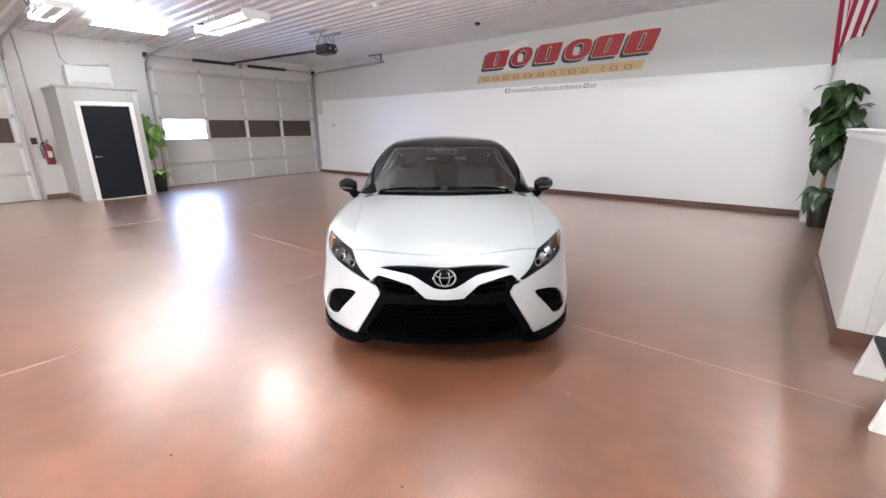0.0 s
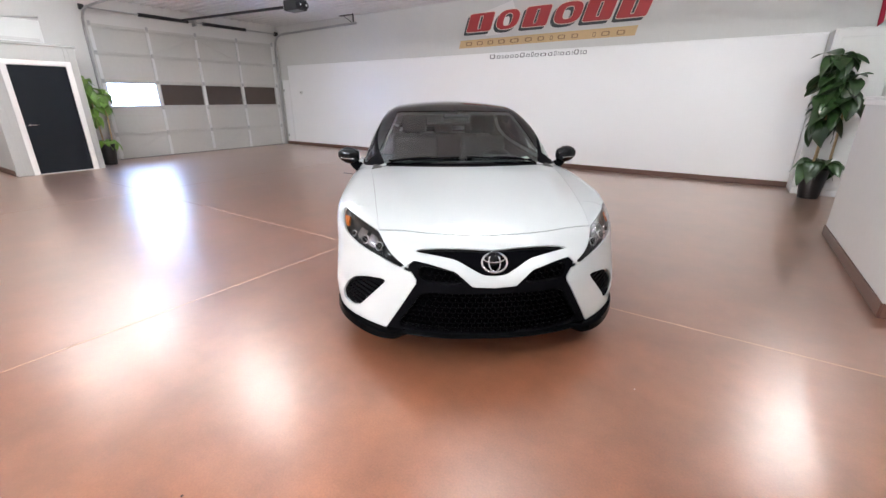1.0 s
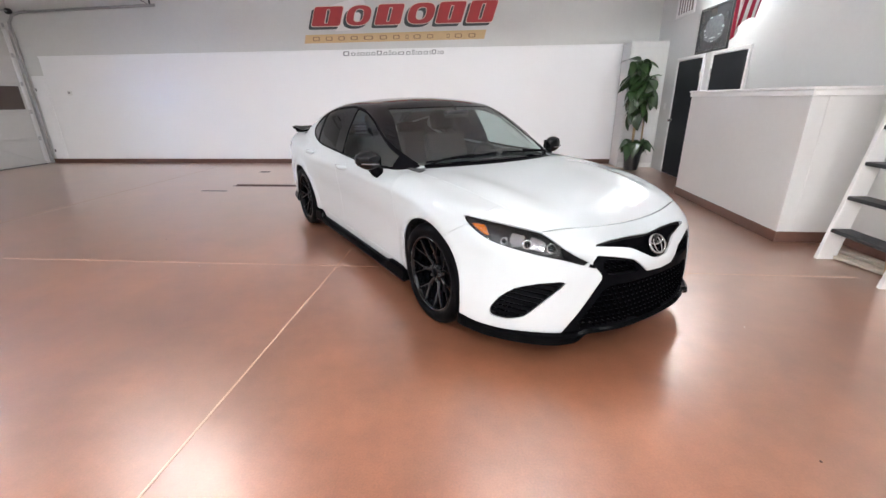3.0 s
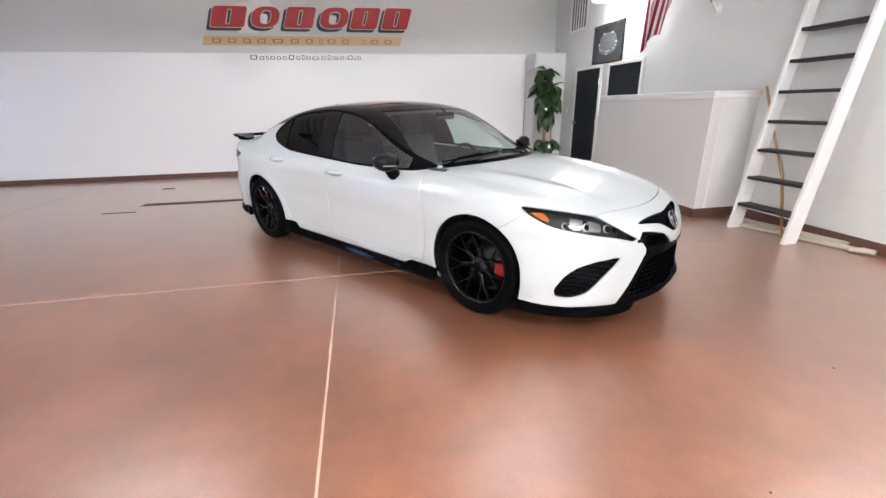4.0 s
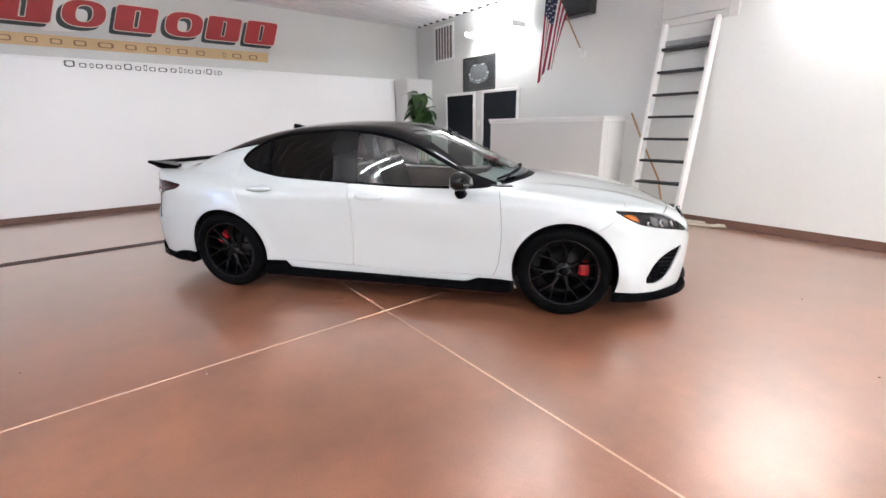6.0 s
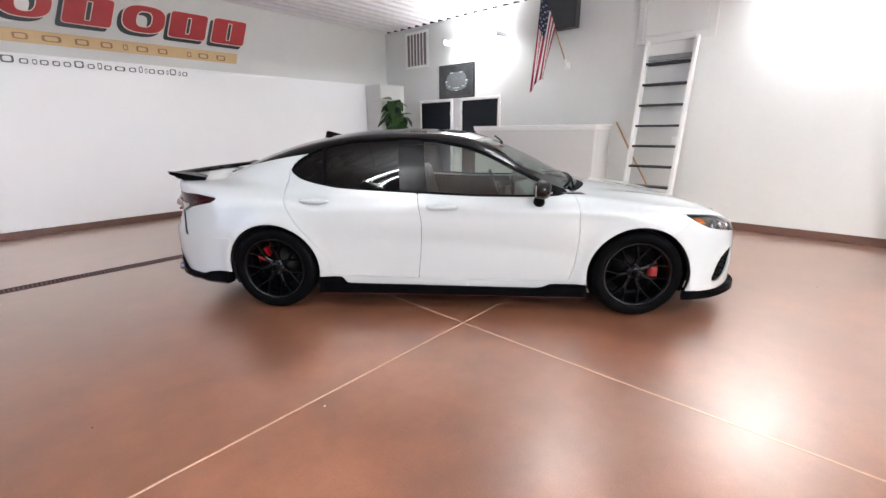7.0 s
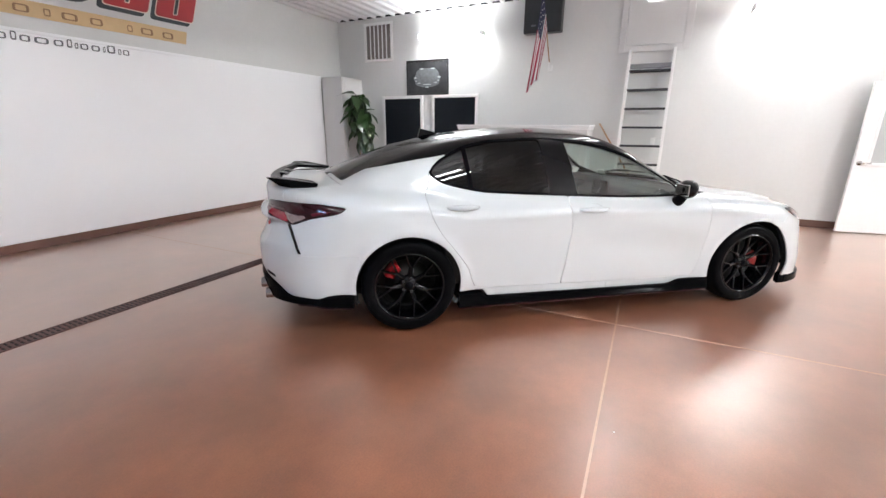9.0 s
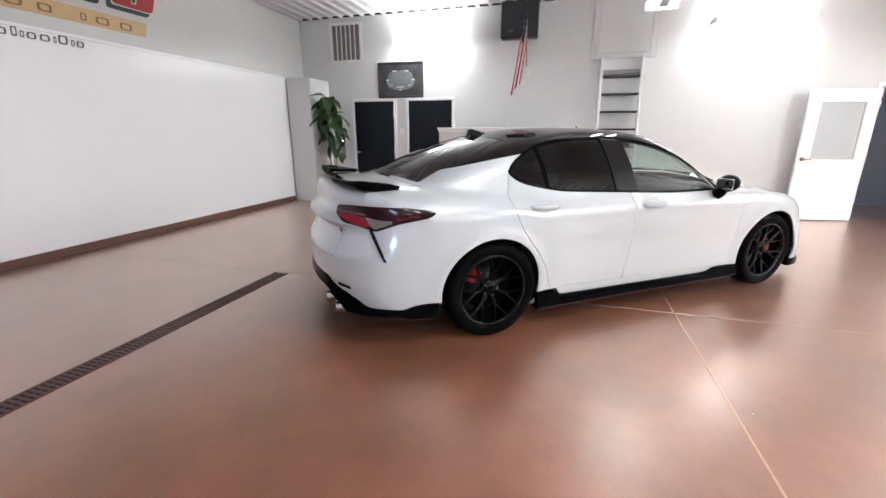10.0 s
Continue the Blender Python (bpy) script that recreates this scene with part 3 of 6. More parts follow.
HEADLAMP = [(.87, .790), (1.166, .770), (1.46, .738), (1.60, .688), (1.725, .636), (1.86, .588), (1.99, .552), (1.88, .570), (1.75, .597), (1.62, .620), (1.446, .640), (1.27, .662), (1.08, .692), (.95, .738)]
TAILLAMP = [(.93, .903), (1.14, .928), (1.40, .932), (1.63, .931), (1.89, .918), (1.91, .87), (1.77, .832), (1.60, .803), (1.445, .782), (1.22, .832), (.98, .868)]
SLOT = [(.50, .694), (.43, .692), (.334, .689), (.157, .688), (0, .680), (-.157, .688), (-.30, .66), (-.06, .578), (0, .573), (.06, .578), (.115, .605), (.2, .646), (.334, .667), (.43, .678), (.49, .687)]
MASK = [(-.3, .503), (0, .505), (.115, .510), (.155, .548), (.205, .590), (.34, .622), (.42, .634), (.455, .60), (.425, .56), (.402, .525), (.475, .40), (.555, .262), (.585, .205), (.58, .15), (-.3, .15)]
VENT = [(1.67, .503), (1.46, .487), (1.30, .452), (1.19, .395), (1.12, .325), (1.13, .283), (1.25, .272), (1.38, .300), (1.51, .388)]


def on_tail(outline):
    """Shifts an outline of the tail with the lean of the boot's rear face."""
    return [(u - .035 * min(max((z - .6) / .2, 0), 1) * min(max((u - 1.1) / .35, 0), 1), z) for u, z in outline]


TAILLAMP = on_tail(TAILLAMP)
front = lambda v: 1.5 - X(v)
rear = lambda v: X(v) + 1.5
headlamp = all_of(lambda v: inside(HEADLAMP, NOSE_U(v), Z(v), 3), front)
taillamp = all_of(lambda v: inside(TAILLAMP, TAIL_U(v), Z(v), 3), rear)
slot = all_of(lambda v: inside(SLOT, Y(v), Z(v), 3), lambda v: 2.0 - X(v))
mask = all_of(lambda v: inside(MASK, Y(v), Z(v), 1), lambda v: 2.0 - X(v))
vent = all_of(lambda v: inside(VENT, NOSE_U(v), Z(v), 3), front)
skirt_top = curve1(-1.1, .268, -.875, .268, -.825, .214, -.24, .206, .64, .200, .70, .204, .80, .238, 1.2, .238)
skirt = all_of(lambda v: Z(v) - skirt_top(X(v)), lambda v: X(v) - 1.06, lambda v: -1.06 - X(v), lambda v: .5 - Y(v))
lip_top = curve1(.4, .215, .75, .22, 1.0, .212, 1.3, .205, 1.55, .200, 1.75, .215, 2.5, .21)
lip = all_of(lambda v: Z(v) - lip_top(NOSE_U(v)), lambda v: 1.55 - X(v))
diff_top = curve1(.8, .292, .95, .297, 1.06, .268, 1.25, .270, 1.465, .281, 1.60, .328, 1.86, .410, 1.97, .455, 2.6, .46)
diffuser = all_of(lambda v: Z(v) - diff_top(TAIL_U(v)), lambda v: X(v) + 1.66)
hood_edge = lambda v: .61 + (2.1 - X(v)) * .112
hood = all_of(lambda v: X(v) - (2.205 - .32 * Y(v) ** 2), lambda v: screen_base(v) + .045 - X(v), lambda v: Y(v) - hood_edge(v), lambda v: .55 - Z(v))
boot = all_of(lambda v: X(v) - (-1.985 + .30 * Y(v) ** 2), lambda v: Y(v) - np.where(Z(v) > .95, .70 - .12 * (Z(v) - .95), .56), lambda v: .60 - Z(v), lambda v: X(v) + 1.7)
seam_b = curve1(.1, -.252, .27, -.248, .48, -.226, .70, -.215, .94, -.248, 1.1, -.26)
seam_a = curve1(.1, .86, .257, .905, .384, .945, .613, .962, .828, .950, .93, .93, 1.1, .90)
seam_c = curve1(.1, -.88, .272, -.90, .304, -.935, .442, -.990, .579, -1.085, .753, -1.215, .876, -1.268, .967, -1.285, 1.04, -1.262, 1.2, -1.25)
door_low = lambda v: .262 + .02 * np.clip(-X(v), 0, 1) - Z(v)
on_side = lambda v: .62 - Y(v)
front_door = all_of(lambda v: X(v) - seam_a(Z(v)), lambda v: seam_b(Z(v)) - X(v), door_low, outside(dlo), lambda v: Z(v) - .945, on_side)
rear_door = all_of(lambda v: X(v) - seam_b(Z(v)), lambda v: seam_c(Z(v)) - X(v), door_low, outside(dlo), outside(arch), lambda v: Z(v) - np.minimum(roof_low(X(v)), 1.12), on_side)


def panel(name, gs, paint, lift=0.0, depth=.012, both=False, label="", parent=None, skin=None, smooth=True):
    """One panel on each flank, or one across the middle."""
    s = skin or SKIN
    for g in gs:
        s = s.cut(g)
    if not s.polys:
        return None
    done = []
    for side in ((0,) if both else (-1, 1)):
        ob = new(name, s.mesh(name, PAINT[paint], lift, depth, side or 1, both, smooth))
        ob.parent = parent or car
        if label:
            ob["label"] = label
        done.append(ob)
    return done


out = lambda g: outside(grown(g, GAP))
inn = lambda g: grown(g, -GAP)
not_low = [out(skirt), out(lip), out(diffuser)]
panel("hood", [grown(hood, -.0004), lambda v: X(v) - (2.200 - .32 * Y(v) ** 2), out(slot)], "white", both=True)
panel("boot_lid", [inn(boot), out(taillamp)], "white", both=True)
panel("roof", [inn(cabin_top), outside(windscreen), outside(backlight)], "black", both=True, label="gloss black roof with pillars")
panel("windscreen", [grown(windscreen, .004)], "screen", lift=-.003, depth=.005, both=True, label="clear windscreen glass")
panel("rear_window", [grown(backlight, .004)], "backlight", lift=-.003, depth=.005, both=True, label="dark tinted rear window")
line_b0 = lambda v: -.172 - .12 * (Z(v) - .94) - X(v)
line_b1 = lambda v: X(v) - (-.380 - .09 * (Z(v) - .95))
line_c0 = lambda v: (-.945 - .115 * (Z(v) - .98)) - X(v)
line_c1 = lambda v: X(v) - (-.975 - .115 * (Z(v) - .98))
sail = lambda v: X(v) - (.74 - .35 * (Z(v) - .93))
glass_edge = grown(dlo, -.013)
front_glass = all_of(glass_edge, line_b0, sail)
rear_glass = all_of(glass_edge, line_b1, line_c0)
quarter_glass = all_of(glass_edge, line_c1)
b_pillar = all_of(glass_edge, outside(line_b0), outside(line_b1))
panel("centre_pillar", [b_pillar], "pillar", lift=.002, depth=.012, label="dark grey centre pillar cover")
panel("window_frame", [dlo, outside(front_glass), outside(rear_glass), outside(quarter_glass), outside(b_pillar)], "satin", lift=.001, depth=.012, label="satin black window surround")
panel("front_window", [grown(front_glass, .003)], "glass", lift=-.004, depth=.004, label="clear front side window")
panel("rear_side_window", [grown(rear_glass, .003)], "tint", lift=-.004, depth=.004, label="dark tinted side window")
panel("quarter_window", [grown(quarter_glass, .003)], "tint", lift=-.004, depth=.004, label="dark tinted quarter window")
doors_front = panel("front_door", [inn(front_door)] + not_low, "white")
doors_rear = panel("rear_door", [inn(rear_door)] + not_low, "white")
taken = any_of(hood, boot, cabin_top, windscreen, backlight, dlo, front_door, rear_door)
cowl = all_of(lambda v: X(v) - screen_base(v) - .0455, lambda v: screen_base(v) - .06 - .10 * np.clip((Y(v) - .5) / .2, 0, 1) - X(v), lambda v: Y(v) - .74, lambda v: .900 - Z(v), outside(dlo))
panel("cowl", [cowl, outside(windscreen), outside(hood)], "satin", lift=-.008, both=True, label="black plastic cowl below the windscreen")
rest = [outside(grown(taken, .0012)), outside(cowl), out(arch), out(headlamp), out(taillamp), out(slot), out(mask), out(vent)] + not_low
SHELL = SKIN
for g in rest:
    SHELL = SHELL.cut(g)
bump_seam = lambda v: np.maximum(np.minimum(Z(v) - .64 - .67 * (X(v) - 1.60), 1.80 - X(v)), 1.50 - X(v))
rear_seam = all_of(lambda v: X(v) + 1.74, any_of(lambda v: Z(v) - .585, lambda v: 1.36 - TAIL_U(v)))
panel("fender", [grown(lambda v: -bump_seam(v), -.0012), lambda v: .15 - X(v)], "white", skin=SHELL)
panel("front_bumper", [grown(bump_seam, -.0012)], "white", both=True, skin=SHELL)
panel("quarter_panel", [lambda v: X(v) - .15, outside(grown(rear_seam, .0005))], "white", skin=SHELL)
panel("rear_bumper", [lambda v: X(v) + 1, grown(rear_seam, -.0005)], "white", both=True, skin=SHELL)
GRILLE_LOW = [(-.3, .470), (0, .470), (.34, .470), (.388, .455), (.505, .275), (.505, .232), (0, .226), (-.3, .226)]
GRILLE_SIDE = [(.178, .560), (.22, .592), (.34, .612), (.395, .606), (.395, .555), (.36, .530), (.20, .525), (.165, .538)]
grille_low = all_of(lambda v: inside(GRILLE_LOW, Y(v), Z(v), 1), lambda v: 2.0 - X(v))
grille_side = all_of(lambda v: inside(GRILLE_SIDE, Y(v), Z(v), 2), lambda v: 2.0 - X(v))
panel("grille_frame", [mask, outside(grille_low), outside(grille_side)], "satin", lift=-.006, depth=.03, both=True, label="satin black grille surround")
panel("grille", [mask], "mesh", lift=-.045, depth=.0, both=True, label="black grille backing")
panel("grille_slot", [slot], "mesh", lift=-.03, depth=.0, both=True)
panel("bumper_vent", [vent], "dark", lift=-.045, depth=.0, label="black slatted bumper vent")
# dark shell behind the body gaps, pale lining under the roof
inner = SKIN
for g in (outside(windscreen), outside(backlight), outside(dlo), outside(arch), outside(grown(cabin_top, .01)), lambda v: -(Z(v) - .20)):
    inner = inner.cut(g)
ob = new("inner_shell", inner.mesh("inner_shell", PAINT["dark"], -.05, 0, 1, True))
ob.parent = car
ob["label"] = "dark inner body shell"
panel("headliner", [cabin_top, outside(windscreen), outside(backlight), lambda v: 1.03 - Z(v)], "liner", lift=-.035, depth=0, both=True, label="grey headliner")

# lamps
amber = all_of(headlamp, lambda v: NOSE_U(v) - (1.08 + .8 * (.74 - Z(v))), lambda v: .915 - NOSE_U(v), lambda v: Z(v) - .775)
lens_end = lambda v: NOSE_U(v) - (1.60 + .5 * (.70 - Z(v)))
panel("lamp_housing", [headlamp], "housing", lift=-.03, depth=.0)
panel("amber_reflector", [grown(amber, -.014)], "amber", lift=-.006, depth=.012, label="amber side reflector")
for u0, u1, zb in ((1.24, 1.345, .672), (1.39, 1.51, .652)):
    bowl = all_of(grown(headlamp, -.019), lambda v, u0=u0: u0 + .35 * (Z(v) - .70) - NOSE_U(v), lambda v, u1=u1: NOSE_U(v) - u1 - .35 * (Z(v) - .70), lambda v, zb=zb: zb - Z(v))
    panel("reflector_bowl", [bowl], "clear", lift=-.022, depth=.006, label="silver headlamp reflector")
for side in (-1, 1):
    for y, z, r in ((.775, .695, .020), (.70, .688, .026), (.615, .676, .026), (.545, .660, .020)):
        p = on_body(np.array([[1.5, side * y, z]]), np.array([[1.0, 0, 0]]), 1.2)
        nn = Vector(slope(p)[0])
        c = Vector(p[0]) - nn * .016
        d = (nn + Vector((.5, 0, 0))).normalized()
        part("projector_ring", rod([c - d * .012, c + d * .004, c + d * .006], [r * .8, r, r * .8], 18, caps=False), PAINT["chrome"], car, "bright projector ring", True)
        part("projector_lens", rod([c - d * .010, c, c + d * .004], [r * .78, r * .7, r * .3], 16), PAINT["black"], car, "dark projector lens", True)
panel("reflector_strip", [all_of(grown(headlamp, -.008), outside(grown(headlamp, -.017)), lambda v: 1.14 - NOSE_U(v), lambda v: NOSE_U(v) - 1.42, lambda v: Z(v) - .69)], "clear", lift=-.010, depth=.008, label="slim silver light strip")
panel("headlamp_lens", [inn(headlamp), lens_end], "lens", lift=.001, depth=.006, label="clear headlamp lens")
panel("headlamp_tail", [inn(headlamp), outside(lens_end)], "black", lift=-.002, depth=.03, label="gloss black headlamp extension")
TAIL_CLEAR = [(1.55, .868), (1.47, .858), (1.37, .850), (1.29, .852), (1.27, .838), (1.34, .818), (1.41, .804), (1.445, .793), (1.50, .815)]
TAIL_TOP = [(1.84, .890), (1.56, .890), (1.53, .872), (1.66, .876), (1.80, .877)]
TAIL_RED = [(1.885, .872), (1.66, .869), (1.545, .860), (1.50, .802), (1.58, .808), (1.76, .840), (1.87, .862)]
TAIL_STREAK = [(1.22, .868), (1.12, .882), (1.01, .885), (1.10, .866), (1.21, .850)]
FIN = [(1.510, .786), (1.476, .786), (1.285, .596), (1.292, .590), (1.312, .600)]
SLIT = [(1.64, .398), (1.80, .412), (1.81, .432), (1.66, .420)]
TAIL_CLEAR, TAIL_TOP, TAIL_RED, TAIL_STREAK, FIN = map(on_tail, (TAIL_CLEAR, TAIL_TOP, TAIL_RED, TAIL_STREAK, FIN))
panel("taillamp", [inn(taillamp)], "dark_red", lift=.003, depth=.02, label="smoked dark red tail lamp")
panel("taillamp_clear", [all_of(lambda v: inside(TAIL_CLEAR, TAIL_U(v), Z(v), 3), rear)], "tail_clear", lift=.007, depth=.01, label="silver lens of the tail lamp")
panel("taillamp_top", [all_of(lambda v: inside(TAIL_TOP, TAIL_U(v), Z(v), 2), rear)], "mid_red", lift=.006, depth=.01, label="deep red upper lens of the tail lamp")
panel("taillamp_streak", [all_of(lambda v: inside(TAIL_STREAK, TAIL_U(v), Z(v), 2), rear)], "mid_red", lift=.006, depth=.01, label="deep red streak of the tail lamp")
panel("taillamp_red", [all_of(lambda v: inside(TAIL_RED, TAIL_U(v), Z(v), 3), rear)], "red", lift=.010, depth=.012, label="bright red lens of the tail lamp")
panel("bumper_fin", [all_of(lambda v: inside(FIN, TAIL_U(v), Z(v), 1), rear)], "black", lift=.006, depth=.015, label="gloss black bumper strip")
panel("bumper_slit", [all_of(lambda v: inside(SLIT, TAIL_U(v), Z(v), 1), rear)], "satin", lift=.003, depth=.01)
panel("vent_slat", [grown(vent, -.004), lambda v: np.sin((Z(v) + .10 * NOSE_U(v)) * 220) - .2], "satin", lift=-.018, depth=.02)


def rim_line(ox, z, a0, a1, n):
    """Points round the nose or tail at one height, by angle from the middle, with their outward ways."""
    a = np.radians(np.linspace(a0, a1, n))
    d = np.stack([np.cos(a) * np.sign(ox), np.sin(a), 0 * a], 1)
    p = on_body(np.repeat([[ox, 0, z]], n, 0), d, 1.4)
    return p, slope(p)


def edge_strip(name, ox, z, a0, a1, sect, paint, label, n=60):
    """A moulding along the bumper's foot; sect(x, y) gives (out, height) pairs of its section."""
    p, nn = rim_line(ox, z, a0, a1, n)
    bm = bmesh.new()
    rings = []
    for q, m in zip(p, nn):
        h = np.array((m[0], m[1], 0)) / max(np.hypot(m[0], m[1]), 1e-6)
        rings.append([bm.verts.new((q[0] + h[0] * o, q[1] + h[1] * o, zz)) for o, zz in sect(q[0], abs(q[1]))])
    k = len(rings[0])
    for r0, r1 in zip(rings, rings[1:]):
        for i in range(k):
            bm.faces.new((r0[i], r0[(i + 1) % k], r1[(i + 1) % k], r1[i]))
    bm.faces.new(rings[0])
    bm.faces.new(rings[-1])
    bmesh.ops.recalc_face_normals(bm, faces=bm.faces[:])
    return part(name, bm, PAINT[paint], car, label)


lip_h = curve1(0, .232, .46, .232, .53, .220, .62, .212, .80, .214, .88, .224, .95, .240)
lip_o = curve1(0, .002, .46, .004, .53, .032, .62, .034, .80, .016, .90, .002)
lip_b = curve1(0, .200, .46, .198, .53, .165, .62, .150, .82, .146, .95, .150)
at1 = lambda c, y: float(c(np.array([y]))[0])
edge_strip("front_lip", 1.45, .27, -72, 72, lambda x, y: [(-.05, at1(lip_h, y)), (at1(lip_o, y) - .012, at1(lip_h, y) - .004), (at1(lip_o, y) + .002, at1(lip_h, y) - .016), (at1(lip_o, y) + .006, at1(lip_b, y) + .010), (at1(lip_o, y) - .008, at1(lip_b, y)), (-.05, at1(lip_b, y) + .006)], "trim", "gloss black front lip spoiler", 110)
dif_h = curve1(0, .465, .48, .463, .557, .416, .70, .333, .756, .287, .82, .280, .850, .275, .864, .302, .95, .304)
dif_b = curve1(0, .36, .40, .36, .50, .335, .58, .275, .66, .229, .84, .232, .868, .205, .95, .200)
edge_strip("diffuser", -1.55, .33, -74, 74, lambda x, y: [(-.06, at1(dif_h, y)), (.008, at1(dif_h, y)), (.018, at1(dif_h, y) - .010), (.024, at1(dif_b, y) + .010), (.008, at1(dif_b, y)), (-.06, at1(dif_b, y))], "trim", "gloss black rear diffuser", 110)
edge_strip("red_line", -1.55, .33, 52, 73, lambda x, y: [(-.01, at1(dif_b, y) - .001), (.014, at1(dif_b, y) - .001), (.014, at1(dif_b, y) - .006), (-.01, at1(dif_b, y) - .006)], "redline", "thin red accent line", 30)
edge_strip("red_line", -1.55, .33, -73, -52, lambda x, y: [(-.01, at1(dif_b, y) - .001), (.014, at1(dif_b, y) - .001), (.014, at1(dif_b, y) - .006), (-.01, at1(dif_b, y) - .006)], "redline", "thin red accent line", 30)
sk = curve1(-1.1, .254, -.895, .254, -.835, .212, -.24, .208, .60, .200, .70, .206, .80, .240, 1.2, .240)
for side in (-1, 1):
    bm = bmesh.new()
    red = bmesh.new()
    rings, rr = [], []
    for x in np.linspace(-1.055, 1.045, 70):
        yo = float(wide_x(np.array([x]))[0]) - .038
        t = float(sk(np.array([x]))[0])
        rings.append([bm.verts.new((x, side * y, z)) for y, z in ((yo - .05, t), (yo + .004, t), (yo + .022, t - .014), (yo + .034, .158), (yo + .022, .148), (yo - .05, .148))])
        rr.append([red.verts.new((x, side * y, z)) for y, z in ((yo, .147), (yo + .027, .147), (yo + .027, .142), (yo, .142))])
    for b, rg in ((bm, rings), (red, rr)):
        for r0, r1 in zip(rg, rg[1:]):
            for i in range(len(r0)):
                b.faces.new((r0[i], r0[(i + 1) % len(r0)], r1[(i + 1) % len(r0)], r1[i]))
        b.faces.new(rg[0])
        b.faces.new(rg[-1])
        bmesh.ops.recalc_face_normals(b, faces=b.faces[:])
    part("side_skirt", bm, PAINT["trim"], car, "gloss black side skirt")
    part("red_line", red, PAINT["redline"], car, "thin red accent line")

# honeycomb in the grille
def front_at(y, z, lift):
    p = on_body(np.array([[1.5, y, z]]), np.array([[1.0, 0, 0]]), 1.2)
    return Vector((p[0] + slope(p)[0] * lift).tolist())


cells = bmesh.new()
hexr = .021
spots = []
for r in range(26):
    for c in range(-16, 17):
        spots.append(((c + .5 * (r % 2)) * hexr * 1.732, .235 + r * hexr * 1.5))
spots = np.array(spots)
q = np.stack([spots[:, 0] * 0 + 2.3, np.abs(spots[:, 0]), spots[:, 1]], 1)
spots = spots[np.minimum(grille_low(q), grille_side(q)) < -.004]
q = np.stack([spots[:, 0] * 0 + 1.5, spots[:, 0], spots[:, 1]], 1)
q = on_body(q, np.repeat([[1.0, 0, 0]], len(q), 0), 1.2)
for ctr in q - .026 * slope(q):
    ctr = Vector(ctr.tolist())
    ring = [ctr + Vector((0, hexr * .96 * math.sin(a), hexr * .96 * math.cos(a))) for a in (k * math.pi / 3 for k in range(6))]
    ring2 = [ctr + (p - ctr) * .80 for p in ring]
    v0 = [cells.verts.new(p) for p in ring]
    v1 = [cells.verts.new(p + Vector((.004, 0, 0))) for p in ring2]
    v2 = [cells.verts.new(p - Vector((.012, 0, 0))) for p in ring2]
    for k in range(6):
        j = (k + 1) % 6
        cells.faces.new((v0[k], v0[j], v1[j], v1[k]))
        cells.faces.new((v1[k], v1[j], v2[j], v2[k]))
tagged(part("grille_mesh", cells, PAINT["honey"], car, "black honeycomb grille mesh"), kind="stuff")

# badge: plain bright ovals
bm = bmesh.new()
c = front_at(0, .628, .012)
for rx, rz, r in ((.066, .045, .0065), (.030, .042, .0045), (.056, .018, .0042)):
    zz = .0 if rx != .056 else .018
    rod([c + Vector((-.55 * (rz * math.sin(a) + zz), rx * math.cos(a), rz * math.sin(a) + zz)) for a in (k * math.pi / 14 for k in range(29))], r, 8, bm, False)
part("front_badge", bm, PAINT["badge"], car, "bright oval badge", True)
part("badge_plate", rod([c + Vector((-.02, 0, 0)), c + Vector((-.012, 0, 0))], .052, 24), PAINT["black"], car, "", True)

# door handles
for side in (-1, 1):
    for x, z, door in ((-.055, .842, doors_front), (-1.035, .882, doors_rear)):
        p = on_body(np.array([[x, 0, z]]), np.array([[0, side * 1.0, 0]]))[0]
        bm = bmesh.new()
        pts = [(x - .115, .002), (x - .09, .016), (x - .03, .028), (x + .04, .027), (x + .09, .016), (x + .115, .002)]
        rod([(hx, p[1] + side * ho, z + .004) for hx, ho in pts], [.007, .016, .020, .020, .016, .007], 12, bm)
        part("door_handle", bm, PAINT["white"], door[0 if side < 0 else 1], "white door handle", True)
        ring = bmesh.new()
        pts = []
        for k in range(21):
            a = 2 * math.pi * k / 20
            hx, hz = x + .01 + .062 * math.cos(a), z + .008 + .034 * math.sin(a)
            q = on_body(np.array([[hx, 0, hz]]), np.array([[0, side * 1.0, 0]]))[0]
            pts.append((hx, q[1] + side * .0005, hz))
        rod(pts, .0022, 6, ring, False)
        part("handle_cup", ring, PAINT["white"], door[0 if side < 0 else 1], "", True)

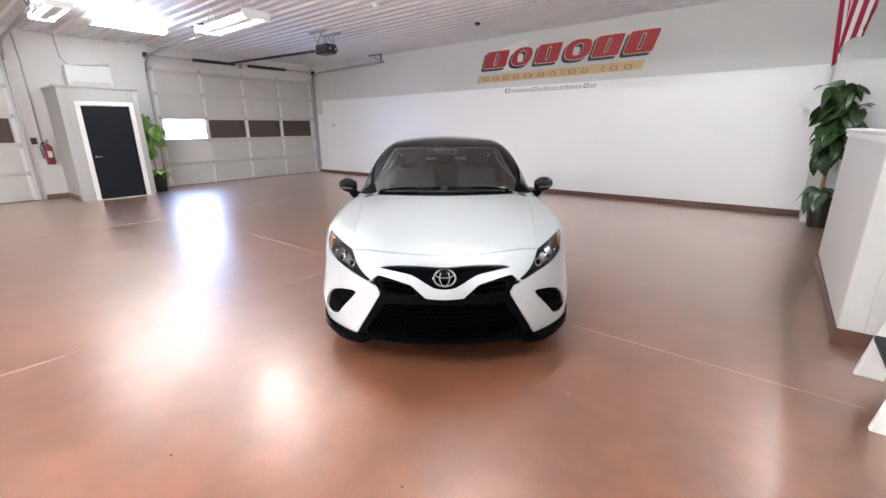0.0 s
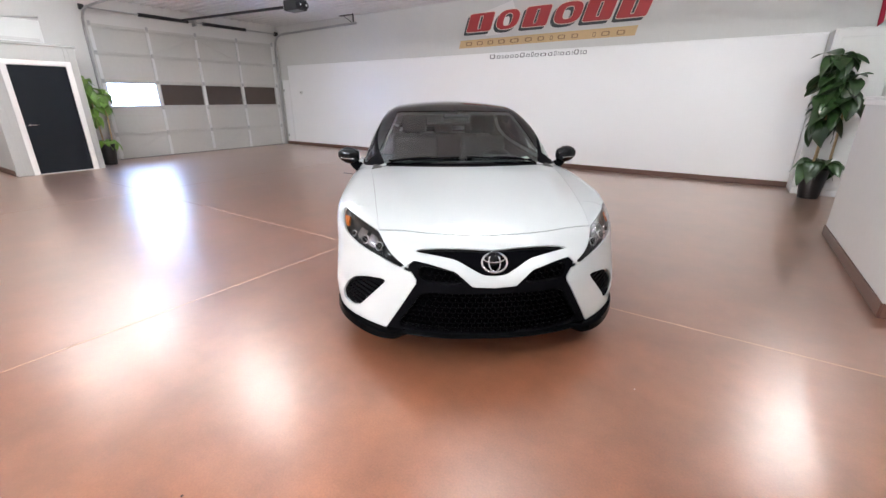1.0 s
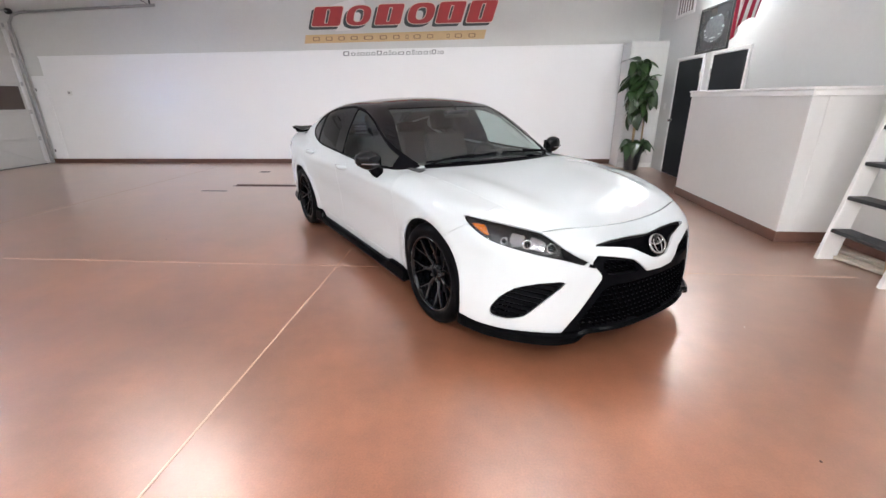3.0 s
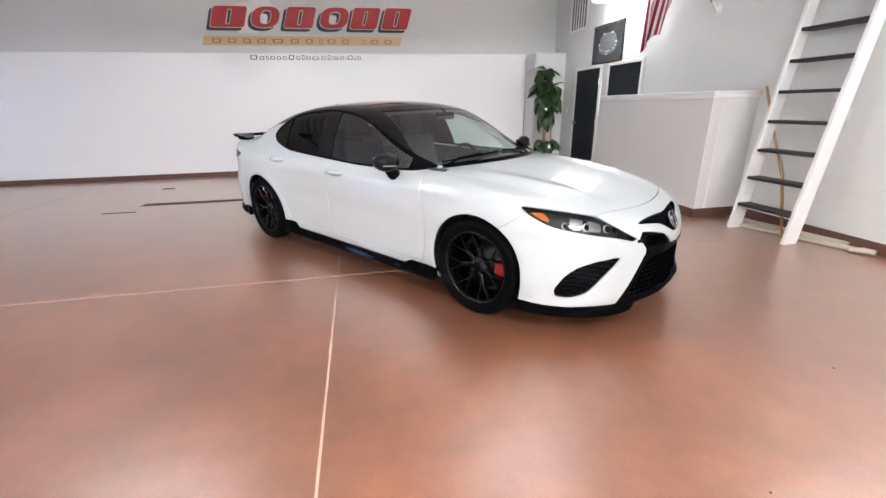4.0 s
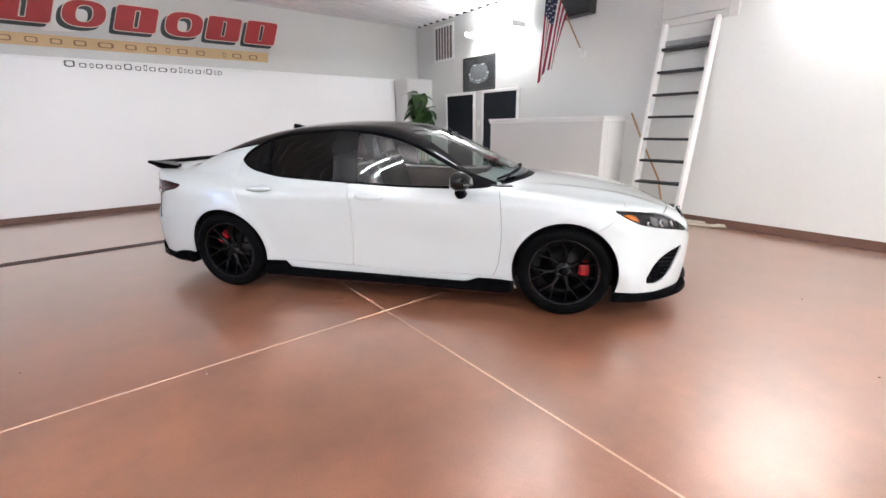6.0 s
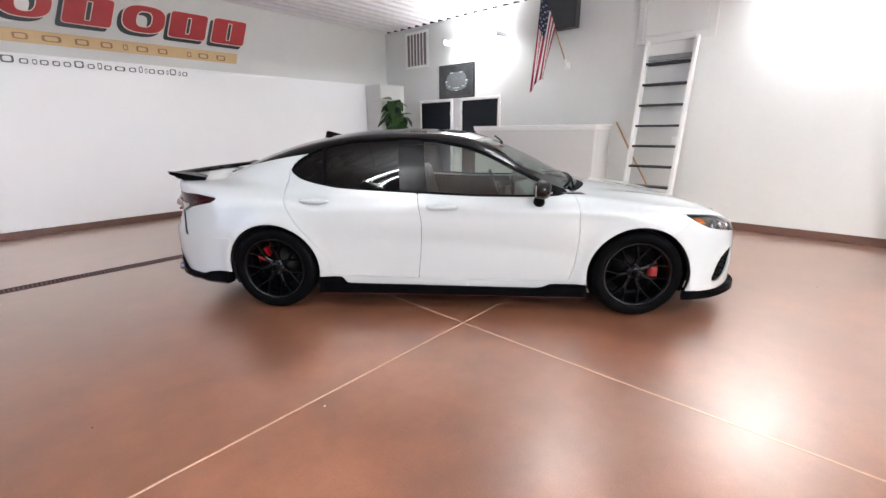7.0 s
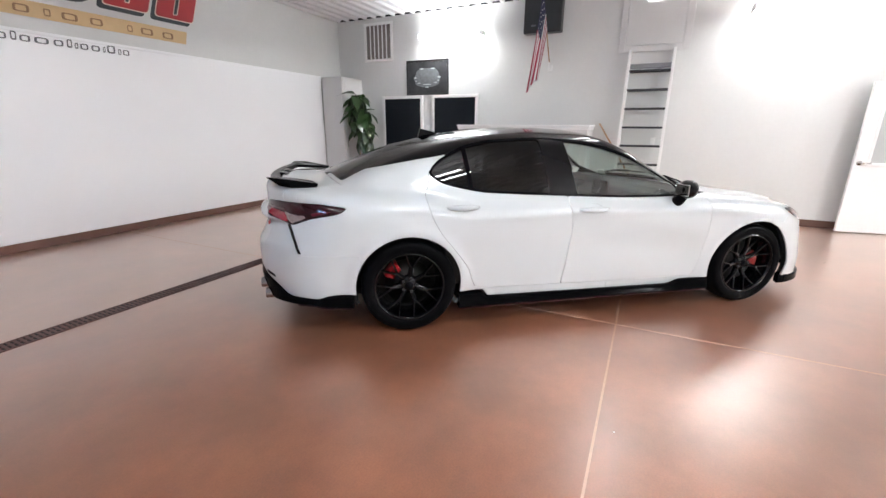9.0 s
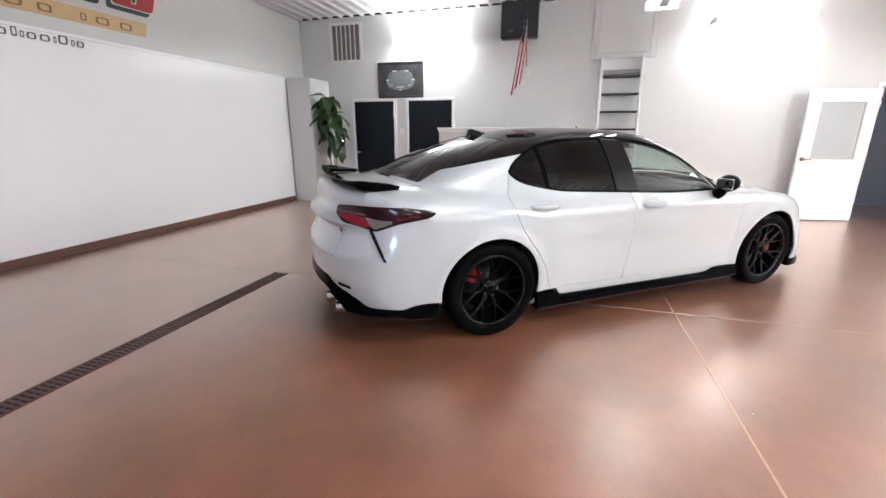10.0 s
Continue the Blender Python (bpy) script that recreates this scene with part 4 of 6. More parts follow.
# mirrors
for side in (-1, 1):
    bm = bmesh.new()
    n, rows = 20, []
    for i in range(n + 1):
        t = i / n
        y = .865 + .178 * t
        w = math.sin(math.pi * (.10 + .86 * t)) ** .55
        ring = []
        for k in range(20):
            a = 2 * math.pi * k / 20
            cx, cz = math.cos(a), math.sin(a)
            x = .675 - .03 * t + (.070 if cx > 0 else .052) * w * math.copysign(abs(cx) ** .8, cx)
            z = .975 + .012 * t + .070 * w * math.copysign(abs(cz) ** .75, cz)
            ring.append(bm.verts.new((x, side * y, z)))
        rows.append(ring)
    for r0, r1 in zip(rows, rows[1:]):
        for k in range(20):
            bm.faces.new((r0[k], r0[(k + 1) % 20], r1[(k + 1) % 20], r1[k]))
    bm.faces.new(rows[0])
    bm.faces.new(rows[-1])
    bmesh.ops.recalc_face_normals(bm, faces=bm.faces[:])
    mir = part("door_mirror", bm, PAINT["black"], car, "gloss black door mirror", True)
    part("mirror_foot", rod([(.66, side * .86, .875), (.655, side * .895, .895), (.655, side * .93, .925)], [.045, .04, .03], 12), PAINT["satin"], mir, "", True)
    part("mirror_glass", box(.608, .616, side * .955 - .07, side * .955 + .07, .938, 1.020, .004), PAINT["chrome"], mir)
    part("indicator", rod([(.738, side * .90, .958), (.730, side * .96, .960), (.705, side * 1.02, .965)], .006, 8), PAINT["clear"], mir, "slim clear indicator", True)

# roof fin
bm = prism([(-1.22, 1.325), (-1.20, 1.395), (-1.185, 1.40), (-1.06, 1.368), (-1.02, 1.36), (-1.02, 1.345)], "y", -.022, .022, .006)
part("roof_aerial", bm, PAINT["black"], car, "black shark fin aerial")

# rear wing
bm = bmesh.new()
rows = []
for i in range(41):
    y = -.74 + 1.48 * i / 40
    e = abs(y) / .74
    z = 1.072 + .004 * e ** 2
    x0 = -2.36 + .085 * e ** 2.2
    ch = .065 + .03 * e ** 3
    rows.append([bm.verts.new((x0 + ch * u, y, z + dz - .022 * u)) for u, dz in ((0, .008), (.5, .010), (1, .0), (.8, -.007), (.3, -.008), (0, -.003))])
for r0, r1 in zip(rows, rows[1:]):
    for k in range(6):
        bm.faces.new((r0[k], r0[(k + 1) % 6], r1[(k + 1) % 6], r1[k]))
bm.faces.new(rows[0])
bm.faces.new(rows[-1])
bmesh.ops.recalc_face_normals(bm, faces=bm.faces[:])
wing = part("rear_wing", bm, PAINT["trim"], car, "gloss black rear wing")
for side in (-1, 1):
    bm = bmesh.new()
    tip = [bm.verts.new(p) for p in ((-2.34, side * .50, 1.072), (-2.32, side * .70, 1.092), (-2.22, side * .735, 1.086), (-1.99, side * .70, 1.044), (-2.04, side * .60, 1.054), (-2.20, side * .52, 1.070))]
    low = [bm.verts.new(p) for p in ((-2.30, side * .50, 1.050), (-2.24, side * .69, 1.030), (-2.16, side * .725, 1.020), (-2.00, side * .70, 1.020), (-2.04, side * .61, 1.030), (-2.18, side * .53, 1.045))]
    bm.faces.new(tip)
    bm.faces.new(low)
    for k in range(6):
        bm.faces.new((tip[k], tip[(k + 1) % 6], low[(k + 1) % 6], low[k]))
    bmesh.ops.recalc_face_normals(bm, faces=bm.faces[:])
    bmesh.ops.bevel(bm, geom=bm.edges[:], offset=.004, segments=1, affect="EDGES")
    part("wing_foot", bm, PAINT["trim"], wing)
    bm = prism([(-2.33, 1.03), (-2.345, 1.07), (-2.295, 1.07), (-2.21, 1.035)], "y", side * .10 - .07, side * .10 + .07, .004)
    part("wing_stay", bm, PAINT["trim"], wing)

# exhaust tips
for side in (-1, 1):
    for y, xe, ze in ((.485, -2.465, .298), (.585, -2.420, .250)):
        bm = rod([(-2.15, side * y, ze - .005), (xe, side * y, ze)], [.034, .038], 18, caps=False)
        rod([(xe, side * y, ze), (xe + .15, side * y, ze - .003)], [.034, .030], 18, bm)
        part("exhaust_tip", bm, PAINT["badge"], car, "chrome exhaust tip", True)

# small red rear badge
p = on_body(np.array([[-1.8, -.52, .77]]), np.array([[-1.0, 0, 0]]))[0]
part("rear_badge", box(p[0] - .004, p[0] + .006, -.58, -.50, .755, .780, .002), PAINT["caliper"], car, "small red badge")

# wipers lie along the foot of the windscreen
for y0, y1 in ((-.60, -.04), (.58, .02)):
    bm = bmesh.new()
    ys = np.linspace(y0, y1, 11)
    xs = 1.105 - .46 * ys ** 2 - .048 - .035 * np.linspace(0, 1, 11)
    pts = on_body(np.stack([xs, ys, xs * 0 + .7], 1), np.repeat([[0, 0, 1.0]], 11, 0))
    pts = [Vector(q.tolist()) + Vector((0, 0, .010)) for q in pts]
    for a, b in zip(pts, pts[1:]):
        bar(a, b, .018, .012, .002, bm)
    arm = [pts[0] + Vector((.07, 0, -.008)), pts[2] + Vector((.03, 0, .012)), pts[6] + Vector((0, 0, .012))]
    for a, b in zip(arm, arm[1:]):
        bar(a, b, .016, .010, .002, bm)
    part("wiper", bm, PAINT["satin"], car, "black wiper")

# inspection sticker
p = on_body(np.array([[.90, .56, .6]]), np.array([[0, 0, 1.0]]))
nn = Vector(slope(p)[0])
m = nn.to_track_quat("Z", "Y").to_matrix().to_4x4()
m.translation = Vector(p[0]) - nn * .012
part("sticker", box(-.035, .035, -.06, .06, -.001, .001, 0), PAINT["sticker"], car, "pale inspection sticker inside the glass", at=m)

# ---- wheels ----
def lathe(profile, seg=56, bm=None):
    """Spins (radius, y) pairs round the y axis."""
    if bm is None:
        bm = bmesh.new()
    rings = [[bm.verts.new((r * math.cos(a), y, r * math.sin(a))) for a in (2 * math.pi * k / seg for k in range(seg))] for r, y in profile]
    for r0, r1 in zip(rings, rings[1:]):
        for k in range(seg):
            bm.faces.new((r0[k], r0[(k + 1) % seg], r1[(k + 1) % seg], r1[k]))
    return bm


def wheel(x, side, caliper_at):
    """A wheel at an axle end; its outer face looks along +y, turned for the other flank."""
    at = pose(x, side * .788, .335, 0, 0, 0 if side > 0 else 180)
    tyre = part("wheel", lathe([(.243, .095), (.252, .112), (.272, .119), (.300, .118), (.320, .108), (.331, .090), (.335, .060), (.3355, 0), (.335, -.060), (.331, -.090), (.318, -.108), (.29, -.117), (.26, -.112), (.243, -.095)]), PAINT["rubber"], car, "black tyre on a black alloy wheel", True, at)
    part("rim", lathe([(.250, .104), (.247, .111), (.239, .110), (.233, .102), (.228, .085), (.222, .03), (.216, -.08), (.238, -.10)]), PAINT["rim"], tyre, "gloss black rim", True)
    part("barrel_back", lathe([(.218, -.075), (.12, -.085), (.0, -.085)]), PAINT["dark"], tyre)
    part("brake_disc", lathe([(.168, -.030), (.168, -.010), (.09, -.010), (.085, .0), (.0, .0)], 40), PAINT["disc"], tyre, "steel brake disc", True)
    part("hub", lathe([(.070, .035), (.064, .055), (.040, .066), (.030, .072), (.0, .072)], 32), PAINT["rim"], tyre, "", True)
    part("hub_cap", lathe([(.030, .070), (.028, .076), (.0, .078)], 24), PAINT["satin"], tyre, "", True)
    for k in range(5):
        a = 2 * math.pi * (k + .5) / 5
        part("lug_nut", rod([(.050 * math.cos(a), .055, .050 * math.sin(a)), (.050 * math.cos(a), .072, .050 * math.sin(a))], .010, 8), PAINT["dark"], tyre)
    # forked spokes
    bm = bmesh.new()
    for a, b, w0, w1 in (((.045, .052, 0), (.138, .074, 0), .030, .022), ((.125, .071, .005), (.231, .100, .052), .014, .010), ((.125, .071, -.005), (.231, .100, -.052), .014, .010)):
        va, vb = Vector(a), Vector(b)
        d = (vb - va).normalized()
        s = d.cross(Vector((0, 1, 0))).normalized()
        q = []
        for p, w in ((va, w0), (vb, w1)):
            q.append([bm.verts.new(p + s * e * w / 2 * f + Vector((0, h, 0))) for e, h, f in ((-1, -.026, 1.3), (1, -.026, 1.3), (1, -.004, 1.15), (.45, .004, 1), (-.45, .004, 1), (-1, -.004, 1.15))])
        for k in range(6):
            bm.faces.new((q[0][k], q[0][(k + 1) % 6], q[1][(k + 1) % 6], q[1][k]))
        bm.faces.new(q[0])
        bm.faces.new(q[1])
    bmesh.ops.recalc_face_normals(bm, faces=bm.faces[:])
    me = mesh_of(bm, "spoke", PAINT["rim"])
    for k in range(7):
        sp = new("spoke", me)
        sp.parent = tyre
        sp.matrix_basis = Matrix.Rotation(2 * math.pi * k / 7 + .1, 4, "Y")
    # red caliper in front of the disc
    bm = bmesh.new()
    rows = []
    for k in range(9):
        a = radians(caliper_at + (k - 4) * 5.0)
        rows.append([bm.verts.new((r * math.cos(a), y, r * math.sin(a))) for r, y in ((.112, -.052), (.112, .022), (.130, .034), (.165, .034), (.182, .020), (.182, -.052))])
    for r0, r1 in zip(rows, rows[1:]):
        for k in range(6):
            bm.faces.new((r0[k], r0[(k + 1) % 6], r1[(k + 1) % 6], r1[k]))
    bm.faces.new(rows[0])
    bm.faces.new(rows[-1])
    bmesh.ops.recalc_face_normals(bm, faces=bm.faces[:])
    part("caliper", bm, PAINT["caliper"], tyre, "red brake caliper")
    # dark wheel housing
    bm = lathe([(.40, .02), (.395, -.24), (.25, -.30), (.0, -.30)], 40)
    bmesh.ops.bisect_plane(bm, geom=bm.verts[:] + bm.edges[:] + bm.faces[:], plane_co=(0, 0, -.16), plane_no=(0, 0, -1), clear_outer=True)
    part("wheel_housing", bm, PAINT["dark"], car, "", True, at)


for side in (-1, 1):
    # the +x of a wheel on the right flank points to the rear
    wheel(AXLE, side, 175 if side < 0 else 5)
    wheel(-AXLE, side, 42 if side < 0 else 138)
part("underbody", box(-2.25, 2.1, -.55, .55, .17, .23, .01), PAINT["dark"], car, "dark underbody")
bm = box(-.95, .95, -.80, .80, .175, .25, .01)
part("floor_pan", bm, PAINT["dark"], car)

# ---- cabin ----
def seat(x, y, w=.50):
    s = part("seat", box(x - .26, x + .24, y - w / 2, y + w / 2, .38, .54, .05, seg=3), PAINT["seat"], car, "charcoal seat", True)
    m = pose(x - .25, y, .50, 0, -16, 0)
    part("backrest", box(-.07, .07, -w / 2 + .01, w / 2 - .01, 0, .58, .045, seg=3), PAINT["seat"], s, "", True, m)
    part("headrest", box(-.05, .05, -.13, .13, .62, .80, .035, seg=3), PAINT["seat"], s, "", True, m)
    for e in (-.06, .06):
        part("headrest_post", rod([(0, e, .55), (0, e, .66)], .007, 8), PAINT["chrome"], s, "", True, m)
    return s


seat(.05, -.37)
seat(.05, .37)
s = part("rear_bench", box(-1.05, -.60, -.62, .62, .36, .55, .05, seg=3), PAINT["seat"], car, "charcoal rear bench", True)
part("bench_back", box(-.07, .07, -.62, .62, 0, .55, .04, seg=3), PAINT["seat"], s, "", True, pose(-1.04, 0, .50, 0, -22, 0))
for y in (-.40, 0, .40):
    part("headrest", box(-.04, .04, -.12, .12, .56, .68, .03, seg=3), PAINT["seat"], s, "", True, pose(-1.04, y, .50, 0, -22, 0))
part("parcel_shelf", box(-1.85, -1.25, -.58, .58, .98, 1.0, .005), PAINT["dash"], car)
bm = prism([(.55, .50), (.52, .78), (.58, .90), (.72, .935), (1.02, .925), (1.08, .88), (1.0, .5)], "y", -.74, .74, .015)
dash = part("dashboard", bm, PAINT["dash"], car, "dark dashboard")
part("instrument_hood", box(.54, .70, .22, .52, .90, .965, .02, seg=2), PAINT["dash"], dash)
part("screen", box(.535, .55, -.13, .13, .80, .94, .006), PAINT["black"], dash)
part("console", box(-.35, .60, -.11, .11, .25, .60, .03, seg=2), PAINT["dash"], car, "dark centre console")
bm = bmesh.new()
rod([(0, .18 * math.cos(a), .18 * math.sin(a)) for a in (k * math.pi / 16 for k in range(33))], .016, 8, bm, False)
rod([(.02, -.17, 0), (.03, 0, 0), (.02, .17, 0)], .014, 8, bm)
rod([(.03, 0, 0), (.02, 0, -.17)], .016, 8, bm)
rod([(-.01, 0, 0), (.05, 0, 0)], .055, 16, bm)
rod([(.05, 0, 0), (.22, 0, -.02)], .03, 10, bm)
part("steering_wheel", bm, PAINT["dash"], car, "dark steering wheel", True, pose(.40, .37, .83, 0, -22, 0))
bm = box(.40, .43, -.12, .12, 1.245, 1.305, .012)
rod([(.42, 0, 1.30), (.36, 0, 1.345)], .008, 6, bm)
part("rear_view_mirror", bm, PAINT["dash"], car, "dark rear view mirror")
for side in (-1, 1):
    part("door_card", box(-1.15, .86, side * .80 - .012, side * .80 + .012, .30, .905, .01), PAINT["dash"], car, "dark inner door trim")

# ---- hanging tube lamps, the added southern ones included ----
def tube_lamp():
    lamp = thing("ceiling_lamp", I4, "white hanging fluorescent lamp with two bright bare tubes", "ceiling lamp", "hanging tube lamps")
    part("channel", box(-.075, .075, -.61, .61, .012, .065, .008), REFLECTOR, lamp, "white steel channel")
    part("ballast_cover", box(-.055, .055, -.59, .59, -.004, .012, .003), LAMP_GREY, lamp, "grey ballast cover")
    for e in (-.617, .617):
        part("end_plate", box(-.17, .17, e - .006, e + .006, -.03, .062, .004), REFLECTOR, lamp)
        for x in (-.125, .125):
            part("lamp_holder", box(x - .018, x + .018, e * .985 - .012, e * .985 + .012, -.028, .03, .004), WHITE_PLASTIC, lamp)
    for x in (-.125, .125):
        part("tube", rod([(x, -.59, 0), (x, .59, 0)], .016, 12), TUBES[LAMPS[0][4]], lamp, "glowing white tube", True)
    return lamp


LAMP_GREY = shader("grey_lamp_steel", (.45, .45, .45), .5)
lamp0 = tube_lamp()
spots = [pose(s[0], s[1], s[2], 0, 0, s[3]) for s in LAMPS]
lamps = [lamp0] + [copy_thing(lamp0, m) for m in spots[1:]]
lamp0.matrix_basis = spots[0]
for ob, s in zip(lamps, LAMPS):
    if s[4] != LAMPS[0][4]:
        for c in ob.children:
            if c.name.startswith("tube"):
                c.data = c.data.copy()
                c.data.materials[0] = TUBES[s[4]]
    for e in (-.45, .45):
        for side in (-.07, .07):
            part("wire", rod([(side, e, .06), (0, e, .32), (0, e, TOP - s[2] - .01)], .004, 6), STEEL, ob)

# ---- painted sign on the north wall: plain slanted blocks ----
SIGN_RED = shader("red_sign_paint", (.40, .02, .025), .4, grain=.1, scale=8, stain=.15, stain_scale=5)
SIGN_CREAM = shader("cream_sign_outline", (.80, .66, .56), .45)
SIGN_DARK = shader("dark_sign_shadow", (.02, .03, .035), .45)
SIGN_TAN = shader("tan_sign_band", (.62, .43, .22), .45, grain=.06, scale=10)
SIGN_BROWN = shader("brown_sign_paint", (.27, .15, .07), .5)
SIGN_GREY = shader("grey_sign_paint", (.12, .12, .13), .5)
sign = thing("wall_sign", pose(0, NORTH, 0), "red block sign with dark shadow over a tan band", "sign")


def slanted(x0, x1, z0, z1, y0, y1, hole=.0, lean=.13, power=9, tall=.5, grow=0.0):
    """A leaning block or oval, with a slot through its middle where hole is given."""
    cx, cz, w, h = (x0 + x1) / 2 + lean * (z1 - z0) / .8, (z0 + z1) / 2, (x1 - x0) / 2, (z1 - z0) / 2
    n = 28

    def ring(a, b):
        out = []
        for k in range(n):
            t = 2 * math.pi * (k + .5) / n
            c, d = math.cos(t), math.sin(t)
            u = a * math.copysign(abs(c) ** (2 / power), c)
            v = b * math.copysign(abs(d) ** (2 / power), d)
            out.append((cx + u + lean * v / .4, cz + v))
        return out
    outer = ring(w + grow, h + grow)
    if not hole:
        return prism(outer, "y", y0, y1)
    inner = ring(max(w * hole - grow, .004), max(h * tall - grow, .004))
    bm = bmesh.new()
    rows = [[bm.verts.new((a, y, b)) for a, b in pts] for pts, y in ((outer, y1), (outer, y0), (inner, y0), (inner, y1))]
    for r0, r1 in zip(rows, rows[1:] + rows[:1]):
        for k in range(n):
            bm.faces.new((r0[k], r0[(k + 1) % n], r1[(k + 1) % n], r1[k]))
    bmesh.ops.recalc_face_normals(bm, faces=bm.faces[:])
    return bm


part("sign_patch", prism([(-5.69, 3.24), (-5.50, 2.78), (-5.16, 2.80), (-4.72, 3.05), (-4.88, 3.43)], "y", -.003, -.001), WHITE_TRIM, sign, "plain white patch behind the blocks")
letters = [(-6.02, .62, .13, 12, .72), (-5.29, .52, .40, 2.6, .66), (-4.65, .55, .13, 12, .70), (-3.98, .55, .38, 2.8, .60), (-3.36, .54, .12, 12, .66), (-2.72, .54, .13, 12, .72)]
for k, (x, w, hole, power, tall) in enumerate(letters):
    z0 = 2.885
    z1 = 3.25 + .006 * k
    part("sign_shadow", slanted(x - .065, x + w - .065, z0 - .05, z1 - .05, -.004, -.001, hole, power=power, tall=tall, grow=.012), SIGN_DARK, sign)
    part("sign_outline", slanted(x, x + w, z0, z1, -.008, -.005, hole, power=power, tall=tall, grow=.012), SIGN_CREAM, sign)
    part("sign_block", slanted(x, x + w, z0, z1, -.013, -.009, hole, power=power, tall=tall), SIGN_RED, sign)
part("sign_band", prism([(-6.21, 2.56), (-2.33, 2.575), (-2.29, 2.745), (-6.17, 2.725)], "y", -.007, -.001), SIGN_TAN, sign, "tan painted band")
x = -6.02
for k, w in enumerate([.2, .19, .18, .2, .26, .2, .18, .08, .2, .17, 0, .08, .2, .19]):
    if w:
        part("sign_bar", slanted(x, x + w * .78, 2.605, 2.685, -.012, -.007, .68, .02, 5, .68), SIGN_BROWN, sign)
    x += w + .088 if w else .16
x = -5.36
for k, w in enumerate([.16, .11, .06, .11, .10, .10, .13, .10, .06, .11, .16, .11, .06, .04, .10, .11, .03, .11, .04, .09]):
    part("sign_bar", slanted(x, x + w * .8, 2.295, 2.36 + (.03 if k in (0, 6, 8, 12, 17) else 0), -.058, -.052, .66, .04, 4, .68), SIGN_GREY, sign)
    x += w + .016

# ---- east wall: doors, vent, picture ----
def flush_door(name, y0, y1, label, knob_at):
    d = thing(name, pose(EAST, 0, 0), label, "door", kind="structure")
    part("door_leaf", box(-.022, -.001, y0, y1, .012, 1.985, .003), DARK_DOOR, d, "charcoal painted door leaf")
    for a, b, c, e in ((y0 - .062, y0 - .002, 0, 2.04), (y1 + .002, y1 + .062, 0, 2.04)):
        part("casing", box(-.03, -.001, a, b, c, e, .005), WHITE_TRIM, d, "white door casing")
    part("casing", box(-.032, -.001, y0 - .06, y1 + .06, 1.99, 2.045, .005), WHITE_TRIM, d, "white door casing")
    ky = y1 - .07 if knob_at > 0 else y0 + .07
    bm = rod([(-.022, ky, .98), (-.03, ky, .98)], .028, 16)
    rod([(-.03, ky, .98), (-.055, ky, .98), (-.062, ky, .98), (-.085, ky, .98), (-.095, ky, .98)], [.011, .011, .024, .027, .012], 16, bm)
    part("door_knob", bm, BRASSY, d, "satin metal knob", True)
    hy = y0 + .003 if knob_at > 0 else y1 - .003
    for z in (.25, 1.0, 1.75):
        part("hinge", rod([(-.03, hy, z - .045), (-.03, hy, z + .045)], .008, 8), BRASSY, d)
    return d


flush_door("door_1", 7.385, 8.25, "charcoal flush door in a white casing", 1)
flush_door("door_2", 6.17, 7.06, "charcoal flush door in a white casing", -1)

vent = thing("wall_vent", pose(EAST, 0, 0), "white return air vent with dark upright gaps", "vent")
part("backing", box(-.006, -.001, 8.07, 8.69, 2.78, 3.44, 0), shader("vent_filter", (.20, .18, .165), .8, grain=.2, scale=40), vent)
for a, b, c, d in ((8.02, 8.08, 2.74, 3.48), (8.67, 8.73, 2.74, 3.48)):
    part("frame", box(-.02, -.001, a, b, c, d, .004), WHITE_TRIM, vent)
for c, d in ((2.74, 2.79), (3.43, 3.48)):
    part("frame", box(-.021, -.001, 8.08, 8.67, c, d, .004), WHITE_TRIM, vent)
for k in range(5):
    y = 8.08 + .59 * (k + 1) / 6
    part("slat", box(-.018, -.006, y - .011, y + .011, 2.79, 3.43, .002), WHITE_TRIM, vent)

pic = thing("picture", pose(EAST, 0, 0), "dark framed print of a car front with pale highlights", "picture")
PX0, PX1, PZ0, PZ1 = 6.75, 7.70, 2.05, 2.71
part("print", box(-.02, -.012, PX0 + .03, PX1 - .03, PZ0 + .03, PZ1 - .03, 0), shader("dark_print", (.045, .047, .05), .18, grain=.25, scale=5, stain=.4, stain_scale=4), pic)
for a, b, c, d in ((PX0, PX0 + .035, PZ0, PZ1), (PX1 - .035, PX1, PZ0, PZ1), (PX0 + .035, PX1 - .035, PZ0, PZ0 + .035), (PX0 + .035, PX1 - .035, PZ1 - .035, PZ1)):
    part("frame", box(-.032, -.001, a, b, c, d, .004), BLACK_PLASTIC, pic)
PRINT_LIGHT = shader("pale_print_ink", (.42, .46, .47), .2)
PRINT_GREY = shader("grey_print_ink", (.14, .15, .16), .2, grain=.3, scale=25)
cy = (PX0 + PX1) / 2
for pts, m in (([(-.30, 2.36), (-.24, 2.50), (-.15, 2.555), (.15, 2.555), (.24, 2.50), (.30, 2.36), (.26, 2.25), (.12, 2.20), (-.12, 2.20), (-.26, 2.25)], PRINT_GREY),):
    part("print_shape", prism([(cy + a, b) for a, b in pts], "x", -.0215, -.020), m, pic)
